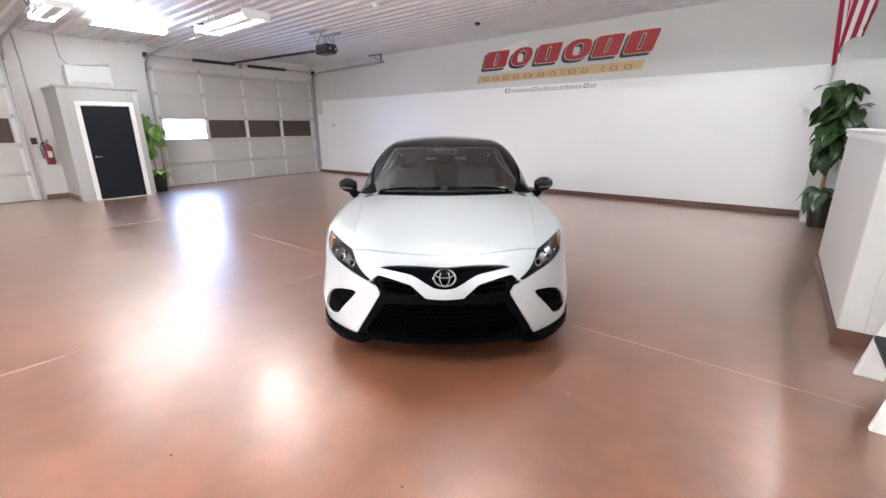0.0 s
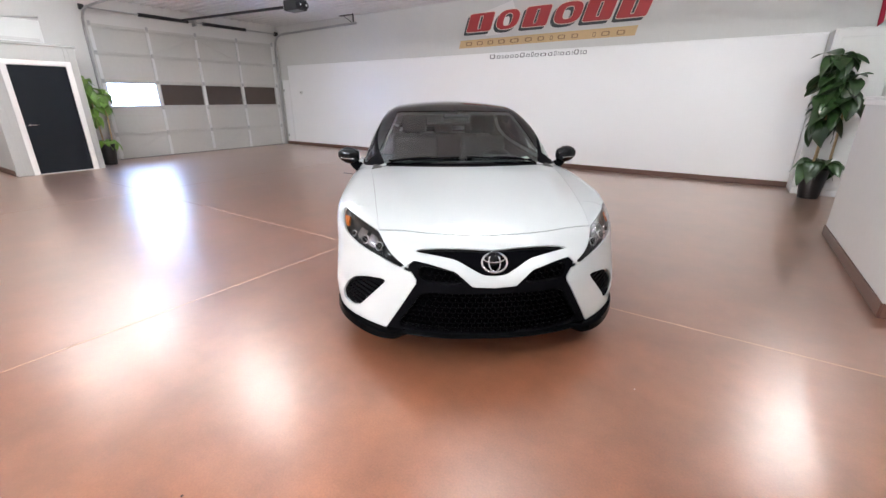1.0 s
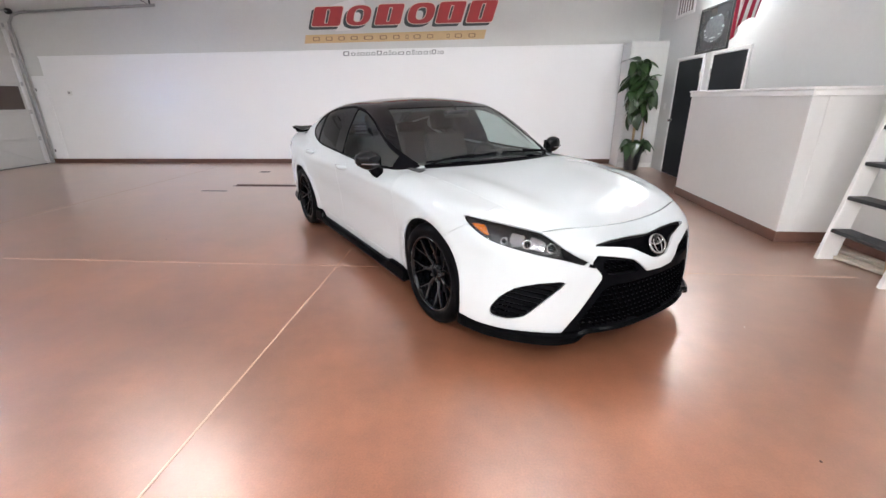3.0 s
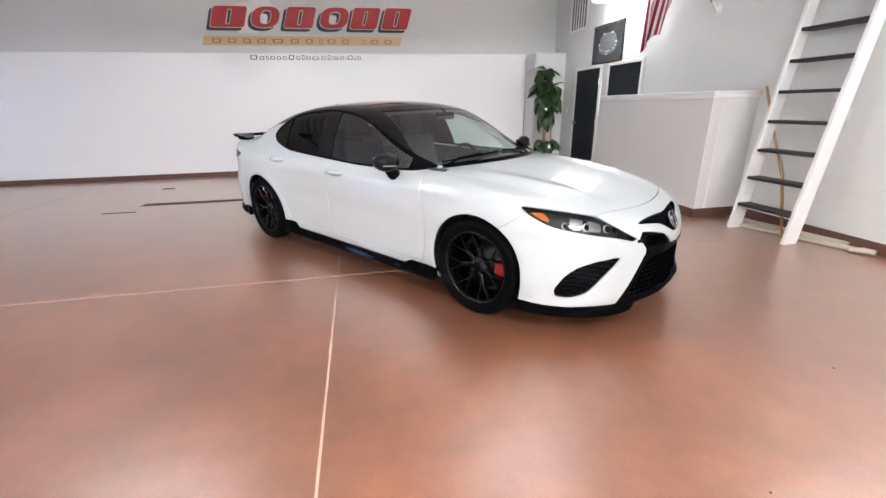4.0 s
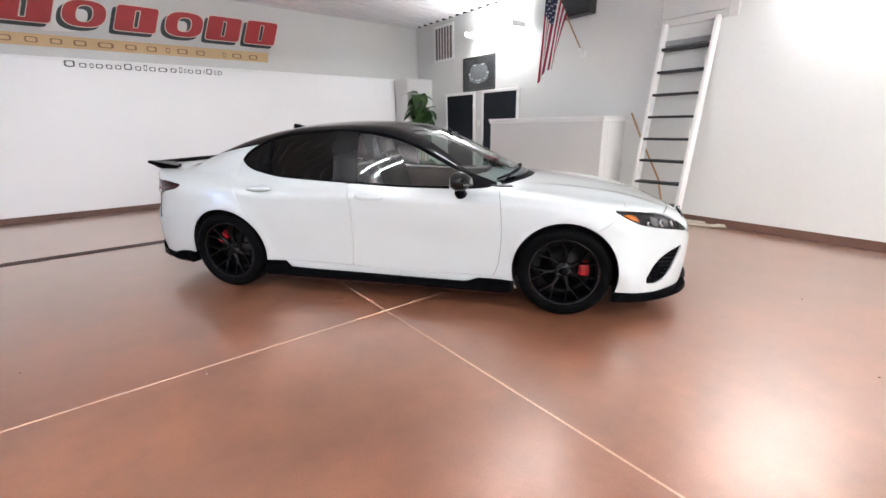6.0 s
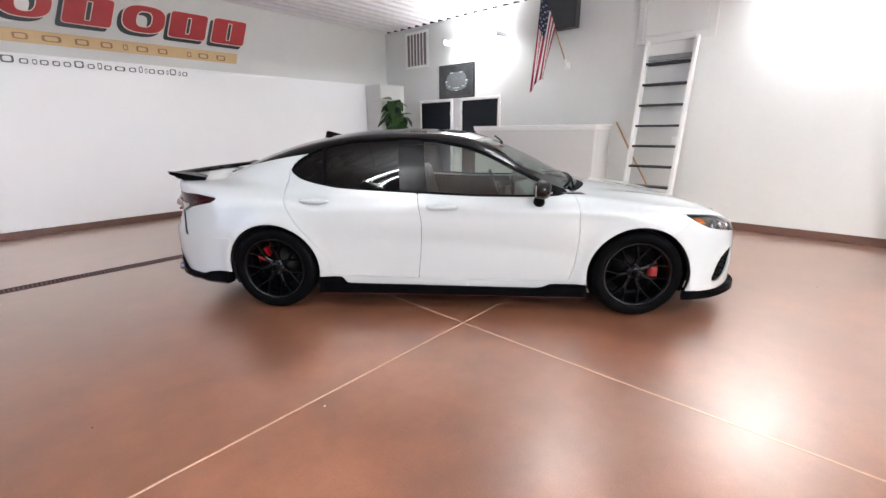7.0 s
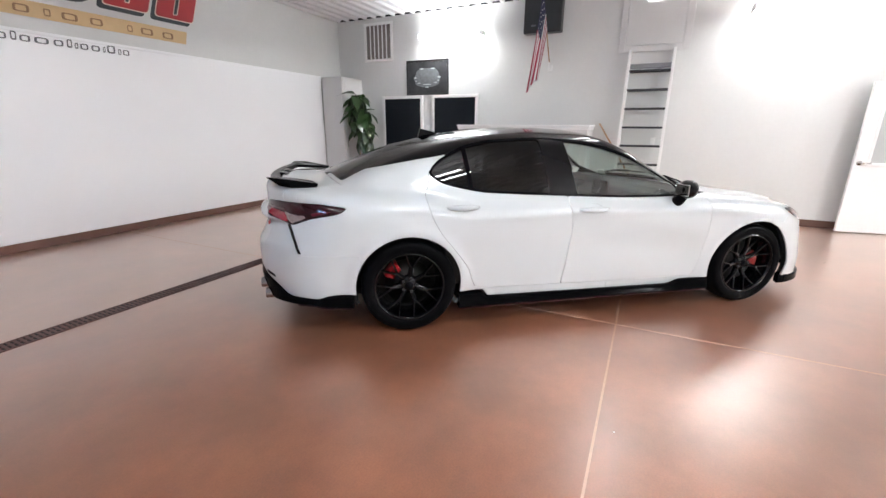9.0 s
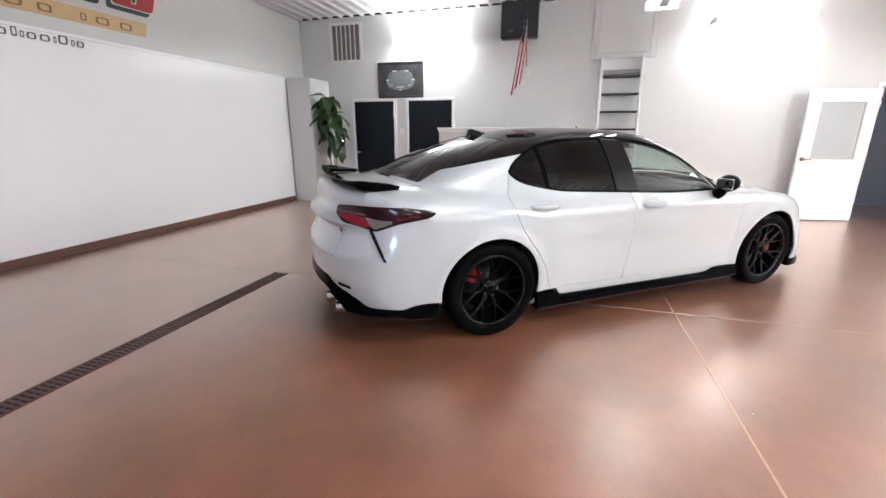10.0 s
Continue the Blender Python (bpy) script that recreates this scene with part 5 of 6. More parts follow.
for a, z, w, h in ((-.13, 2.545, .10, .022), (.12, 2.545, .10, .022), (-.27, 2.38, .07, .03), (.27, 2.38, .07, .03), (0, 2.25, .20, .02), (-.19, 2.28, .08, .016), (.19, 2.28, .08, .016), (0, 2.20, .09, .02), (-.25, 2.32, .04, .016), (.25, 2.32, .04, .016)):
    o = [(cy + a + w / 2 * math.cos(t), z + h / 2 * math.sin(t)) for t in (k * math.pi / 5 for k in range(10))]
    part("print_shape", prism(o, "x", -.0235, -.0218), PRINT_LIGHT, pic)

sw = thing("light_switch", pose(EAST, 7.22, 1.40), "white light switch plate between two doors", "switch")
part("plate", box(-.007, -.001, -.04, .04, -.06, .06, .003), WHITE_PLASTIC, sw)
part("rocker", box(-.012, -.007, -.017, .017, -.034, .034, .002), WHITE_PLASTIC, sw)
sw = thing("wall_outlet", pose(EAST, 2.98, 1.22), "white outlet plate behind the ladder", "outlet")
part("plate", box(-.007, -.001, -.036, .036, -.057, .057, .003), WHITE_PLASTIC, sw)
for z in (-.025, .025):
    part("socket", box(-.010, -.007, -.018, .018, z - .014, z + .014, .002), WHITE_PLASTIC, sw)
sw = thing("wall_outlet", pose(EAST, 8.62, 1.22), "white switch plate beside the door", "switch")
part("plate", box(-.007, -.001, -.05, .05, -.06, .06, .003), WHITE_PLASTIC, sw)
part("rocker", box(-.012, -.007, -.017, .017, -.034, .034, .002), WHITE_PLASTIC, sw)

spk = thing("loudspeaker", pose(EAST, 4.92, 3.28), "black box loudspeaker on the wall under the ceiling", "loudspeaker")
part("cabinet", box(-.20, -.012, -.32, .32, -.30, .30, .02, seg=2), BLACK_PLASTIC, spk)
part("grille", box(-.208, -.200, -.27, .27, -.25, .25, .004), shader("speaker_cloth", (.025, .028, .032), .7, grain=.3, scale=90), spk)
part("badge", box(-.213, -.208, .10, .18, -.20, -.17, .002), shader("dull_badge", (.10, .11, .12), .4), spk)
part("bracket", box(-.06, -.001, -.05, .05, .30, .315, .002), BLACK_STEEL, spk)

# hatch above the ladder
hatch = thing("hatch", pose(EAST, 0, 0), "painted wall hatch with a raised frame above the ladder", "hatch")
part("hatch_leaf", box(-.016, -.001, 2.76, 3.57, 2.70, 3.56, .004), GREY_WALL, hatch)
for a, b, c, d in ((2.65, 2.745, 2.60, 3.59), (3.585, 3.68, 2.60, 3.59), (2.745, 3.585, 2.60, 2.688)):
    part("frame", box(-.024, -.001, a, b, c, d, .005), PALE_WALL, hatch)
for z in (2.85, 3.4):
    part("hinge", box(-.022, -.016, 3.545, 3.58, z - .05, z + .05, .002), PALE_WALL, hatch)

# ---- ladder ----
LX = lambda z: .738 + .174 * z
ladder = thing("ladder", I4, "white wooden ship ladder with black rubber treads", "ladder")
for y in (2.845, 3.485):
    bm = prism([(LX(0) - .075, 0), (LX(0) + .085, 0), (min(LX(2.63) + .05, EAST - .004), 2.63), (LX(2.63) - .10, 2.63)], "y", y - .02, y + .02, .004)
    part("stringer", bm, WHITE_TRIM, ladder)
for k in range(8):
    z = .275 + .29 * k
    x = LX(z)
    part("tread", box(x - .085, x + .075, 2.868, 3.462, z - .016, z + .016, .005), RUBBER_TREAD, ladder, "black rubber covered tread")
part("rail", box(LX(2.36), LX(2.36) + .03, 2.868, 3.462, 2.35, 2.42, .003), shader("grey_step_edge", (.25, .25, .26), .5, grain=.1), ladder)

stick = part("wooden_pole", rod([(1.16, 3.84, 1.50), (1.05, 3.57, 1.10), (.93, 3.22, .60), (.86, 3.02, .012)], .014, 8), WOOD_POLE, smooth=True)
tagged(stick, "bare wooden pole leaning behind the ladder", "pole")
for k, (a, b) in enumerate((((.80, 3.62), (1.12, 2.45)), ((.92, 3.70), (1.17, 2.62)))):
    bm = bar((*a, .022 + .022 * k), (*b, .022 + .012 * k), .085, .03, .004)
    tagged(part("plank", bm, PALE_WOOD), "pale weathered plank lying on the floor behind the ladder", "plank", "planks on the floor")
rag = bmesh.new()
rod([(1.02, 2.50, .03), (1.10, 2.44, .035), (1.14, 2.38, .03), (1.08, 2.34, .03)], [.02, .03, .028, .012], 8, rag)
tagged(part("rope", rag, PALE_WOOD, smooth=True), "short coil of pale rope on the floor", "rope")

# ---- flag on its pole ----
FLAG_RED = shader("flag_red_cloth", (.36, .018, .055), .75, grain=.08, scale=60)
FLAG_WHITE = shader("flag_white_cloth", (.78, .76, .76), .75, grain=.04, scale=60)
FLAG_BLUE = shader("flag_blue_cloth", (.02, .025, .07), .75, grain=.1, scale=60)
flag = thing("flag", I4, "red and white striped flag hanging on a wooden wall pole", "flag")
p0, p1 = Vector((1.16, 4.77, 2.44)), Vector((.10, 4.72, 3.42))
part("pole", rod([p0, p1], .011, 8), WOOD_POLE, flag, "wooden flag pole", True)
bm = box(EAST - .03, EAST - .001, 4.73, 4.81, 2.38, 2.48, .006)
rod([(EAST - .03, 4.77, 2.43), p0 + (p1 - p0) * .08], .019, 10, bm)
part("bracket", bm, WHITE_PLASTIC, flag, "white pole bracket")
cols, rows_n = 27, 40
cloth = [[None] * (rows_n + 1) for _ in range(cols + 1)]
for i in range(cols + 1):
    s = i / cols
    top = p0.lerp(p1, .48 + .50 * s)
    length = .86 + .44 * s + .02 * math.sin(s * 14)
    for j in range(rows_n + 1):
        r = j / rows_n
        gather = 1 - .74 * r ** .8
        mid = p0.lerp(p1, .76)
        x = mid.x + (top.x - mid.x) * gather - .03 * r + .035 * r * math.sin(s * 9)
        y = top.y - .012 + r * (.02 + .20 * s + .018 * math.sin(s * 11 + 1.5 * r))
        z = top.z + (mid.z - top.z) * .55 * r - length * r
        cloth[i][j] = Vector((x, y, z))


def cloth_piece(name, i0, i1, j0, j1, m):
    b = bmesh.new()
    g = [[b.verts.new(cloth[i][j]) for j in range(j0, j1 + 1)] for i in range(i0, i1 + 1)]
    for i in range(len(g) - 1):
        for j in range(len(g[0]) - 1):
            b.faces.new((g[i][j], g[i + 1][j], g[i + 1][j + 1], g[i][j + 1]))
    bmesh.ops.solidify(b, geom=b.faces[:], thickness=.002)
    return part(name, b, m, flag, "", True)


for k in range(13):
    i0, i1 = round(cols * k / 13), round(cols * (k + 1) / 13)
    cloth_piece("stripe", i0, i1, 0 if k < 6 else 15, rows_n, FLAG_RED if k % 2 == 0 else FLAG_WHITE)
cloth_piece("canton", round(cols * 6 / 13), cols, 0, 15, FLAG_BLUE)
for i in range(13, 27, 2):
    for j in range(2 + (i // 2) % 2, 15, 3):
        c = cloth[i][j]
        for off in (-.0035, .0035):
            b = bmesh.new()
            bmesh.ops.create_circle(b, cap_ends=True, radius=.011, segments=5, matrix=Matrix.Translation(c + Vector((0, off, 0))) @ Matrix.Rotation(math.pi / 2, 4, "X"))
            part("star", b, FLAG_WHITE, flag)

# ---- tall cabinet in the corner ----
cab = thing("tall_cabinet", I4, "tall pale grey painted cabinet in the corner", "cabinet")
part("body", box(.505, EAST - .003, 8.84, NORTH - .066, .0, 2.40, .005), PALE_WALL, cab)
part("door", box(.53, EAST - .025, 8.822, 8.839, .12, 2.375, .004), PALE_WALL, cab)
part("door_panel", box(.60, EAST - .10, 8.815, 8.822, .22, 2.28, .004), PALE_WALL, cab)
part("handle", rod([(.575, 8.80, 1.0), (.575, 8.80, 1.12)], .006, 8), BRASSY, cab)
part("plinth", box(.512, EAST - .02, 8.832, 8.84, 0, .10, .003), WHITE_TRIM, cab)

# ---- open white door at the doorway ----
dr = thing("door_3", pose(EAST, 0, 0), "white door with a glazed upper half standing open", "door", kind="structure")
for a, b, c, d in ((DW1 - .005, DW1 + .06, 0, DWH + .06), (DW0 - .06, DW0 + .005, 0, DWH + .06)):
    part("casing", box(-.02, -.001, a, b, c, d, .004), WHITE_TRIM, dr)
part("casing", box(-.022, -.001, DW0 - .06, DW1 + .06, DWH - .005, DWH + .06, .004), WHITE_TRIM, dr)
leaf = new("door_leaf")
leaf.parent = dr
hx, hy, tx, ty = -.06, DW1 + .01, -.225, .455
ang = math.degrees(math.atan2(ty - hy, tx - hx))
leaf.matrix_basis = pose(hx, hy, 0, 0, 0, ang)
W = math.hypot(tx - hx, ty - hy)
bm = box(0, W, -.02, .02, .012, .96, .003)
box(0, .16, -.02, .02, .96, 1.86, .003, bm)
box(W - .16, W, -.02, .02, .96, 1.86, .003, bm)
box(0, W, -.02, .02, 1.86, 2.03, .003, bm)
part("door_panel", bm, WHITE_TRIM, leaf, "white painted door leaf")
bm = box(.14, W - .14, -.028, .028, .94, .985, .005)
box(.14, W - .14, -.028, .028, 1.835, 1.88, .005, bm)
box(.14, .185, -.028, .028, .985, 1.835, .005, bm)
box(W - .185, W - .14, -.028, .028, .985, 1.835, .005, bm)
part("glazing_bead", bm, WHITE_TRIM, leaf)
part("pane", box(.185, W - .185, -.004, .004, .985, 1.835, 0), shader("frosted_pane", (.42, .44, .44), .35, spec=.6, grain=.03, scale=30), leaf, "grey frosted pane")
bm = rod([(W - .065, .02, .98), (W - .065, .03, .98)], .03, 16)
rod([(W - .065, .03, .98), (W - .065, .058, .98)], .012, 12, bm)
rod([(W - .065, .058, .98), (W - .10, .060, .98), (W - .185, .056, .979)], [.013, .010, .009], 12, bm)
part("door_handle", bm, BRASSY, leaf, "satin metal lever handle", True)
for z in (.25, 1.0, 1.8):
    part("hinge", rod([(0, .024, z - .05), (0, .024, z + .05)], .008, 8), BRASSY, leaf)

# ---- trench drain ----
drain = thing("trench_drain", I4, "rusty iron trench drain grate let into the floor", "drain")
# solid block between the slats, the hollow's shade put into its colour
part("channel", box(-6.66, -3.67, 6.585, 6.715, -.05, .0012, 0), PIT_SHADE, drain)
for a, b in ((6.575, 6.592), (6.708, 6.725)):
    part("edge_bar", box(-6.67, -3.66, a, b, -.04, .006, .002), GRATE, drain)
slat_me = mesh_of(box(-.009, .009, -.058, .058, -.03, .005, .0015), "slat", GRATE)
for k in range(92):
    s = new("slat", slat_me)
    s.parent = drain
    s.location = (-6.645 + .0322 * (k + .5), 6.65, 0)
part("spine", box(-6.66, -3.67, 6.644, 6.656, -.03, .004, .001), GRATE, drain)
for x0, x1, y0, y1 in ((-6.98, -6.55, 6.15, 6.20), (-6.95, -6.75, 8.02, 8.15)):
    tagged(part("floor_cover", box(x0, x1, y0, y1, -.004, .003, .001), MARK), "small dark metal cover plate set in the floor", "floor plate", "floor plates")

# ---- specks on the floor ----
FLECK = {True: WHITE_PLASTIC, False: MARK}
for x, y, r, pale in ((-4.889, 2.975, .005, True), (-.675, 2.18, .004, True), (-2.005, .549, .006, False), (-.99, 1.103, .006, False), (-5.742, 3.688, .004, False)):
    bm = rod([(x, y, .0005), (x, y, .003), (x, y, .0045)], [r, r * .9, r * .4], 7)
    part("fleck", bm, FLECK[pale], floor)

# ---- sectional garage doors ----
def garage_door(name, y0, y1, bright, label):
    d = thing(name, pose(WEST, 0, 0), label, "garage door", kind="structure")
    n, h = 5, .61
    panes = [(y0 + .06 + (y1 - y0 - .12) * k / 4, y0 + .06 + (y1 - y0 - .12) * (k + 1) / 4) for k in range(4)]
    for k in range(n):
        z0, z1 = k * h + (.006 if k == 0 else .0005), (k + 1) * h - .0005
        if k == 2:
            bm = box(-.05, -.005, y0, y1, z0, 1.265, .003)
            box(-.05, -.005, y0, y1, 1.80, z1, .003, bm)
            for a, b in panes:
                box(-.05, -.005, a - .055, a + .055, 1.265, 1.80, .002, bm)
            box(-.05, -.005, y1 - .115, y1, 1.265, 1.80, .002, bm)
        else:
            bm = box(-.05, -.005, y0, y1, z0, z1, .002)
        part("door_section", bm, DOOR_STEEL, d, "grey ribbed steel door section")
        # top and bottom ribs of a section
        for z in (z0 + .03, z1 - .03):
            part("rib", box(-.005, .004, y0 + .01, y1 - .01, z - .022, z + .022, .003), DOOR_STEEL, d)
        for i in range(5):
            y = y0 + .05 + (y1 - y0 - .1) * i / 4
            part("stile", box(-.004, .014, y - .035, y + .035, z0 + .005, z1 - .005, .004), DOOR_STILE, d, "pale steel stile")
            part("hinge", box(.014, .024, y - .03, y + .03, z1 - .05, z1 + .04, .003), STEEL, d)
    for i, (a, b) in enumerate(panes):
        if i == bright:
            g = part("pane", box(-.032, -.028, a + .055, b - .055, 1.265, 1.80, 0), glass("window_glass", (.93, .95, .97)), d, "clear bright window pane")
            g.visible_shadow = False
        else:
            part("pane", box(-.032, -.026, a + .055, b - .055, 1.265, 1.80, 0), BROWN_FILM, d, "brown filmed window pane")
        part("pane_trim", box(-.026, -.002, a + .055, b - .055, 1.255, 1.272, .002), DOOR_STILE, d)
    # struts and braces
    for z in (.60, 1.22, 2.42, 2.98):
        part("strut", box(.012, .040, y0 + .02, y1 - .02, z - .010, z + .010, .003), DOOR_STEEL, d)
    mid = (y0 + y1) / 2
    for za, zb, pairs in ((.04, .56, ((0, .25), (.5, .25), (.5, .75), (1, .75))), (2.46, 2.96, ((.25, .5), (.75, .5)))):
        for a, b in pairs:
            bm = bar((.02, y0 + .06 + a * (y1 - y0 - .12), za), (.02, y0 + .06 + b * (y1 - y0 - .12), zb), .05, .012, .002, up=(1, 0, 0))
            part("brace", bm, DOOR_STEEL, d, "diagonal steel brace")
    part("seal", box(-.04, .01, y0, y1, 0, .012, .002), BLACK_PLASTIC, d)
    for y in (y0 - .06, y1 + .06):
        part("track", box(.0, .075, y - .02, y + .02, .02, 2.95, .004), STEEL, d, "galvanised door track")
        bm = rod([(.05, y, 2.95), (.08, y, 3.12), (.2, y, 3.25), (.40, y, 3.30), (.6, y, 3.31)], .03, 8)
        rod([(.6, y, 3.31), (3.6, y, 3.36)], .03, 8, bm)
        part("track", bm, STEEL, d, "galvanised door track", True)
        part("hanger", bar((3.5, y, 3.36), (3.5, y, TOP - .002), .04, .012, .002, up=(1, 0, 0)), BLACK_STEEL, d)
        part("hanger", bar((3.5, y, TOP - .03), (3.0, y, TOP - .03), .05, .02, .002), BLACK_STEEL, d)
        part("hanger", bar((3.15, y, TOP - .04), (3.45, y, 3.38), .03, .01, .002), BLACK_STEEL, d)
    part("shaft", rod([(.14, y0 - .1, 3.33), (.14, y1 + .1, 3.33)], .014, 10), STEEL, d, "", True)
    for a, b in ((.22, .46), (.54, .80)):
        part("spring", rod([(.14, y0 + a * (y1 - y0), 3.33), (.14, y0 + b * (y1 - y0), 3.33)], .042, 14), BLACK_STEEL, d, "black torsion spring", True)
    part("bearing_plate", box(.002, .17, mid - .02, mid + .02, 3.25, 3.42, .004), STEEL, d)
    for y in (y0 - .06, y1 + .06):
        part("cable_drum", rod([(.14, y - .04, 3.33), (.14, y + .04, 3.33)], .06, 16), BLACK_STEEL, d, "", True)
    return d


garage_door("garage_door_1", 4.45, 9.25, 0, "grey steel sectional garage door with a window row")
garage_door("garage_door_2", -3.05, 1.75, -1, "grey steel sectional garage door with brown windows")
back = part("backdrop", box(WEST - .62, WEST - .60, 4.2, 6.0, .9, 2.2, 0), glow("daylight_outside", (.42, .60, 1.0), 17))
tagged(back, "bright daylight outside the garage window", "backdrop", kind="structure")
# unseen walls added behind both garage doors to shut out the sky
bm = box(WEST - .9, WEST - .2, 3.9, 4.0, 0, 3.4, 0)
box(WEST - .9, WEST - .2, 9.5, 9.6, 0, 3.4, 0, bm)
box(WEST - .95, WEST - .85, 3.9, 9.6, 0, 3.4, 0, bm)
box(WEST - .9, WEST - .2, 3.9, 9.6, 3.3, 3.4, 0, bm)
tagged(part("wall_outside", bm, PALE_WALL), "unseen wall added behind the garage door to close off the outside", "wall", kind="structure")
bm = box(WEST - .35, WEST - .25, -3.3, 2.0, 0, 3.4, 0)
tagged(part("wall_outside", bm, PALE_WALL), "unseen wall added behind the second garage door to close off the outside", "wall", kind="structure")


def opener(y, x1, z):
    o = thing("door_opener", pose(0, y, 0), "black garage door opener hung from the ceiling", "door opener", "door openers")
    part("rail", bar((WEST + .2, 0, z + .12), (x1, 0, z), .05, .05, .004), BLACK_STEEL, o)
    part("motor", box(x1 - .05, x1 + .36, -.14, .14, z - .10, z + .10, .02), BLACK_PLASTIC, o)
    for e in (-.075, .075):
        part("lens", rod([(x1 + .35, e, z - .01), (x1 + .40, e, z - .01), (x1 + .405, e, z - .01)], [.062, .060, .045], 16), shader("dull_lens", (.04, .04, .042), .25), o, "dark round lamp lens", True)
        part("bulb", rod([(x1 + .405, e, z - .01), (x1 + .42, e, z - .01)], [.02, .012], 10), WHITE_PLASTIC, o, "small pale bulb", True)
    part("brace", bar((x1 + .02, -.13, z + .10), (x1 + .28, -.17, TOP - .06), .025, .006, .001), STEEL, o)
    part("brace", bar((x1 + .28, .13, z + .10), (x1 + .02, .17, TOP - .06), .025, .006, .001), STEEL, o)
    part("cover", box(x1 - .10, x1 - .05, -.11, .11, z - .08, z + .08, .01), STEEL, o)
    for dx in (.02, .28):
        for s in (-.12, .12):
            part("hanger", bar((x1 + dx, s, z + .10), (x1 + dx - .05, s * 1.4, TOP - .035), .03, .008, .002), STEEL, o)
    part("hanger", box(x1 - .15, x1 + .45, -.20, -.16, TOP - .07, TOP - .03, .003), STEEL, o)
    part("hanger", box(x1 - .15, x1 + .45, .16, .20, TOP - .07, TOP - .03, .003), STEEL, o)


opener(6.5, -8.5, 3.22)

# ---- small room with a dark door by the west wall ----
CX0, CX1, CY0, CY1, CZ = WEST + .004, -11.80, 2.30, 3.72, 2.38
closet = thing("closet", I4, "pale grey box closet with a charcoal door", "closet", kind="structure")
bm = box(CX0, CX1, CY0, CY0 + .12, 0, CZ, .004)
box(CX0, CX1, CY1 - .12, CY1, 0, CZ, .004, bm)
box(CX1 - .12, CX1, CY0 + .12, 2.59, 0, CZ, .004, bm)
box(CX1 - .12, CX1, 3.53, CY1 - .12, 0, CZ, .004, bm)
box(CX1 - .12, CX1, 2.59, 3.53, 2.07, CZ, .004, bm)
box(CX0, CX1 - .12, CY0 + .12, CY1 - .12, CZ - .05, CZ - .01, 0, bm)
part("closet_wall", bm, CLOSET_WALL, closet)
bm = box(CX0, CX1 + .03, CY0 - .03, CY1 + .03, CZ + .001, CZ + .05, .006)
part("cornice", bm, CLOSET_WALL, closet)
part("door_leaf", box(CX1 - .045, CX1 - .005, 2.635, 3.505, .014, 2.025, .003), DARK_DOOR, closet, "charcoal flush door leaf")
for a, b, c, d in ((2.54, 2.63, 0, 2.12), (3.51, 3.60, 0, 2.12)):
    part("casing", box(CX1 + .001, CX1 + .022, a, b, c, d, .004), WHITE_TRIM, closet, "white door casing")
part("casing", box(CX1 + .001, CX1 + .024, 2.54, 3.60, 2.03, 2.12, .004), WHITE_TRIM, closet, "white door casing")
bm = rod([(CX1 - .005, 2.70, .95), (CX1 + .045, 2.70, .95)], [.028, .02], 14)
rod([(CX1 + .045, 2.70, .95), (CX1 + .05, 2.82, .95)], .011, 10, bm)
part("door_handle", bm, BRASSY, closet, "satin metal lever", True)
part("threshold", box(CX1 - .02, CX1 + .04, 2.55, 3.59, .0, .014, .003), WHITE_TRIM, closet)
part("skirting", box(CX0, CX1 - .13, CY0 - .012, CY0 - .001, 0, .11, .003), BROWN_BASE, closet)

# ---- by the closet ----
ext = thing("fire_extinguisher", pose(WEST + .12, 2.12, 1.02), "red fire extinguisher with black hose on the wall", "fire extinguisher")
part("cylinder", rod([(0, 0, -.24), (0, 0, -.23), (0, 0, .13), (0, 0, .18), (0, 0, .21)], [.06, .075, .075, .055, .025], 18), RED_PAINT, ext, "", True)
part("valve", box(-.025, .05, -.02, .02, .21, .26, .006), CHROME, ext)
part("lever", bar((.0, 0, .27), (.10, 0, .30), .03, .012, .003), BLACK_STEEL, ext)
part("hose", rod([(.03, 0, .23), (.04, -.09, .24), (.03, -.13, .15), (.02, -.12, .0), (.02, -.11, -.10)], .013, 8), BLACK_PLASTIC, ext, "black rubber hose", True)
part("label", box(.070, .078, -.04, .04, -.08, .06, .002), shader("pale_label", (.62, .6, .55), .5), ext)
part("wall_hook", box(-.118, -.07, -.03, .03, .05, .12, .004), STEEL, ext)
for y, z, w, h in ((2.24, 1.20, .10, .14), (2.24, .98, .10, .10)):
    sw = thing("switch_box", pose(WEST, y, z), "white surface switch box on the wall", "switch", "switch boxes")
    part("plate", box(.001, .05, -w / 2 + .0, w / 2 - .05, -h / 2, h / 2, .006), WHITE_PLASTIC, sw)
    part("rocker", box(.05, .056, -.03, -.012, -.02, .02, .002), WHITE_PLASTIC, sw)
unit = thing("wall_box", pose(WEST, 3.15, 2.72), "white box unit on the wall above the closet", "wall unit")
part("case", box(.001, .22, -.42, .42, -.22, .22, .02, seg=2), WHITE_PLASTIC, unit)
part("outlet_slot", box(.215, .223, -.36, .36, -.18, -.12, .003), PALE_WALL, unit)
part("hood", bar((.05, -.30, .23), (.30, .40, .27), .14, .012, .003), WHITE_PLASTIC, unit)
bm = rod([(WEST + .03, 2.85, 2.44), (WEST + .03, 2.85, 2.95), (WEST + .03, 2.74, 3.10), (WEST + .03, 2.70, TOP - .03)], .013, 8)
tagged(part("conduit", bm, STEEL, smooth=True), "thin grey conduit up the wall to the ceiling", "conduit")
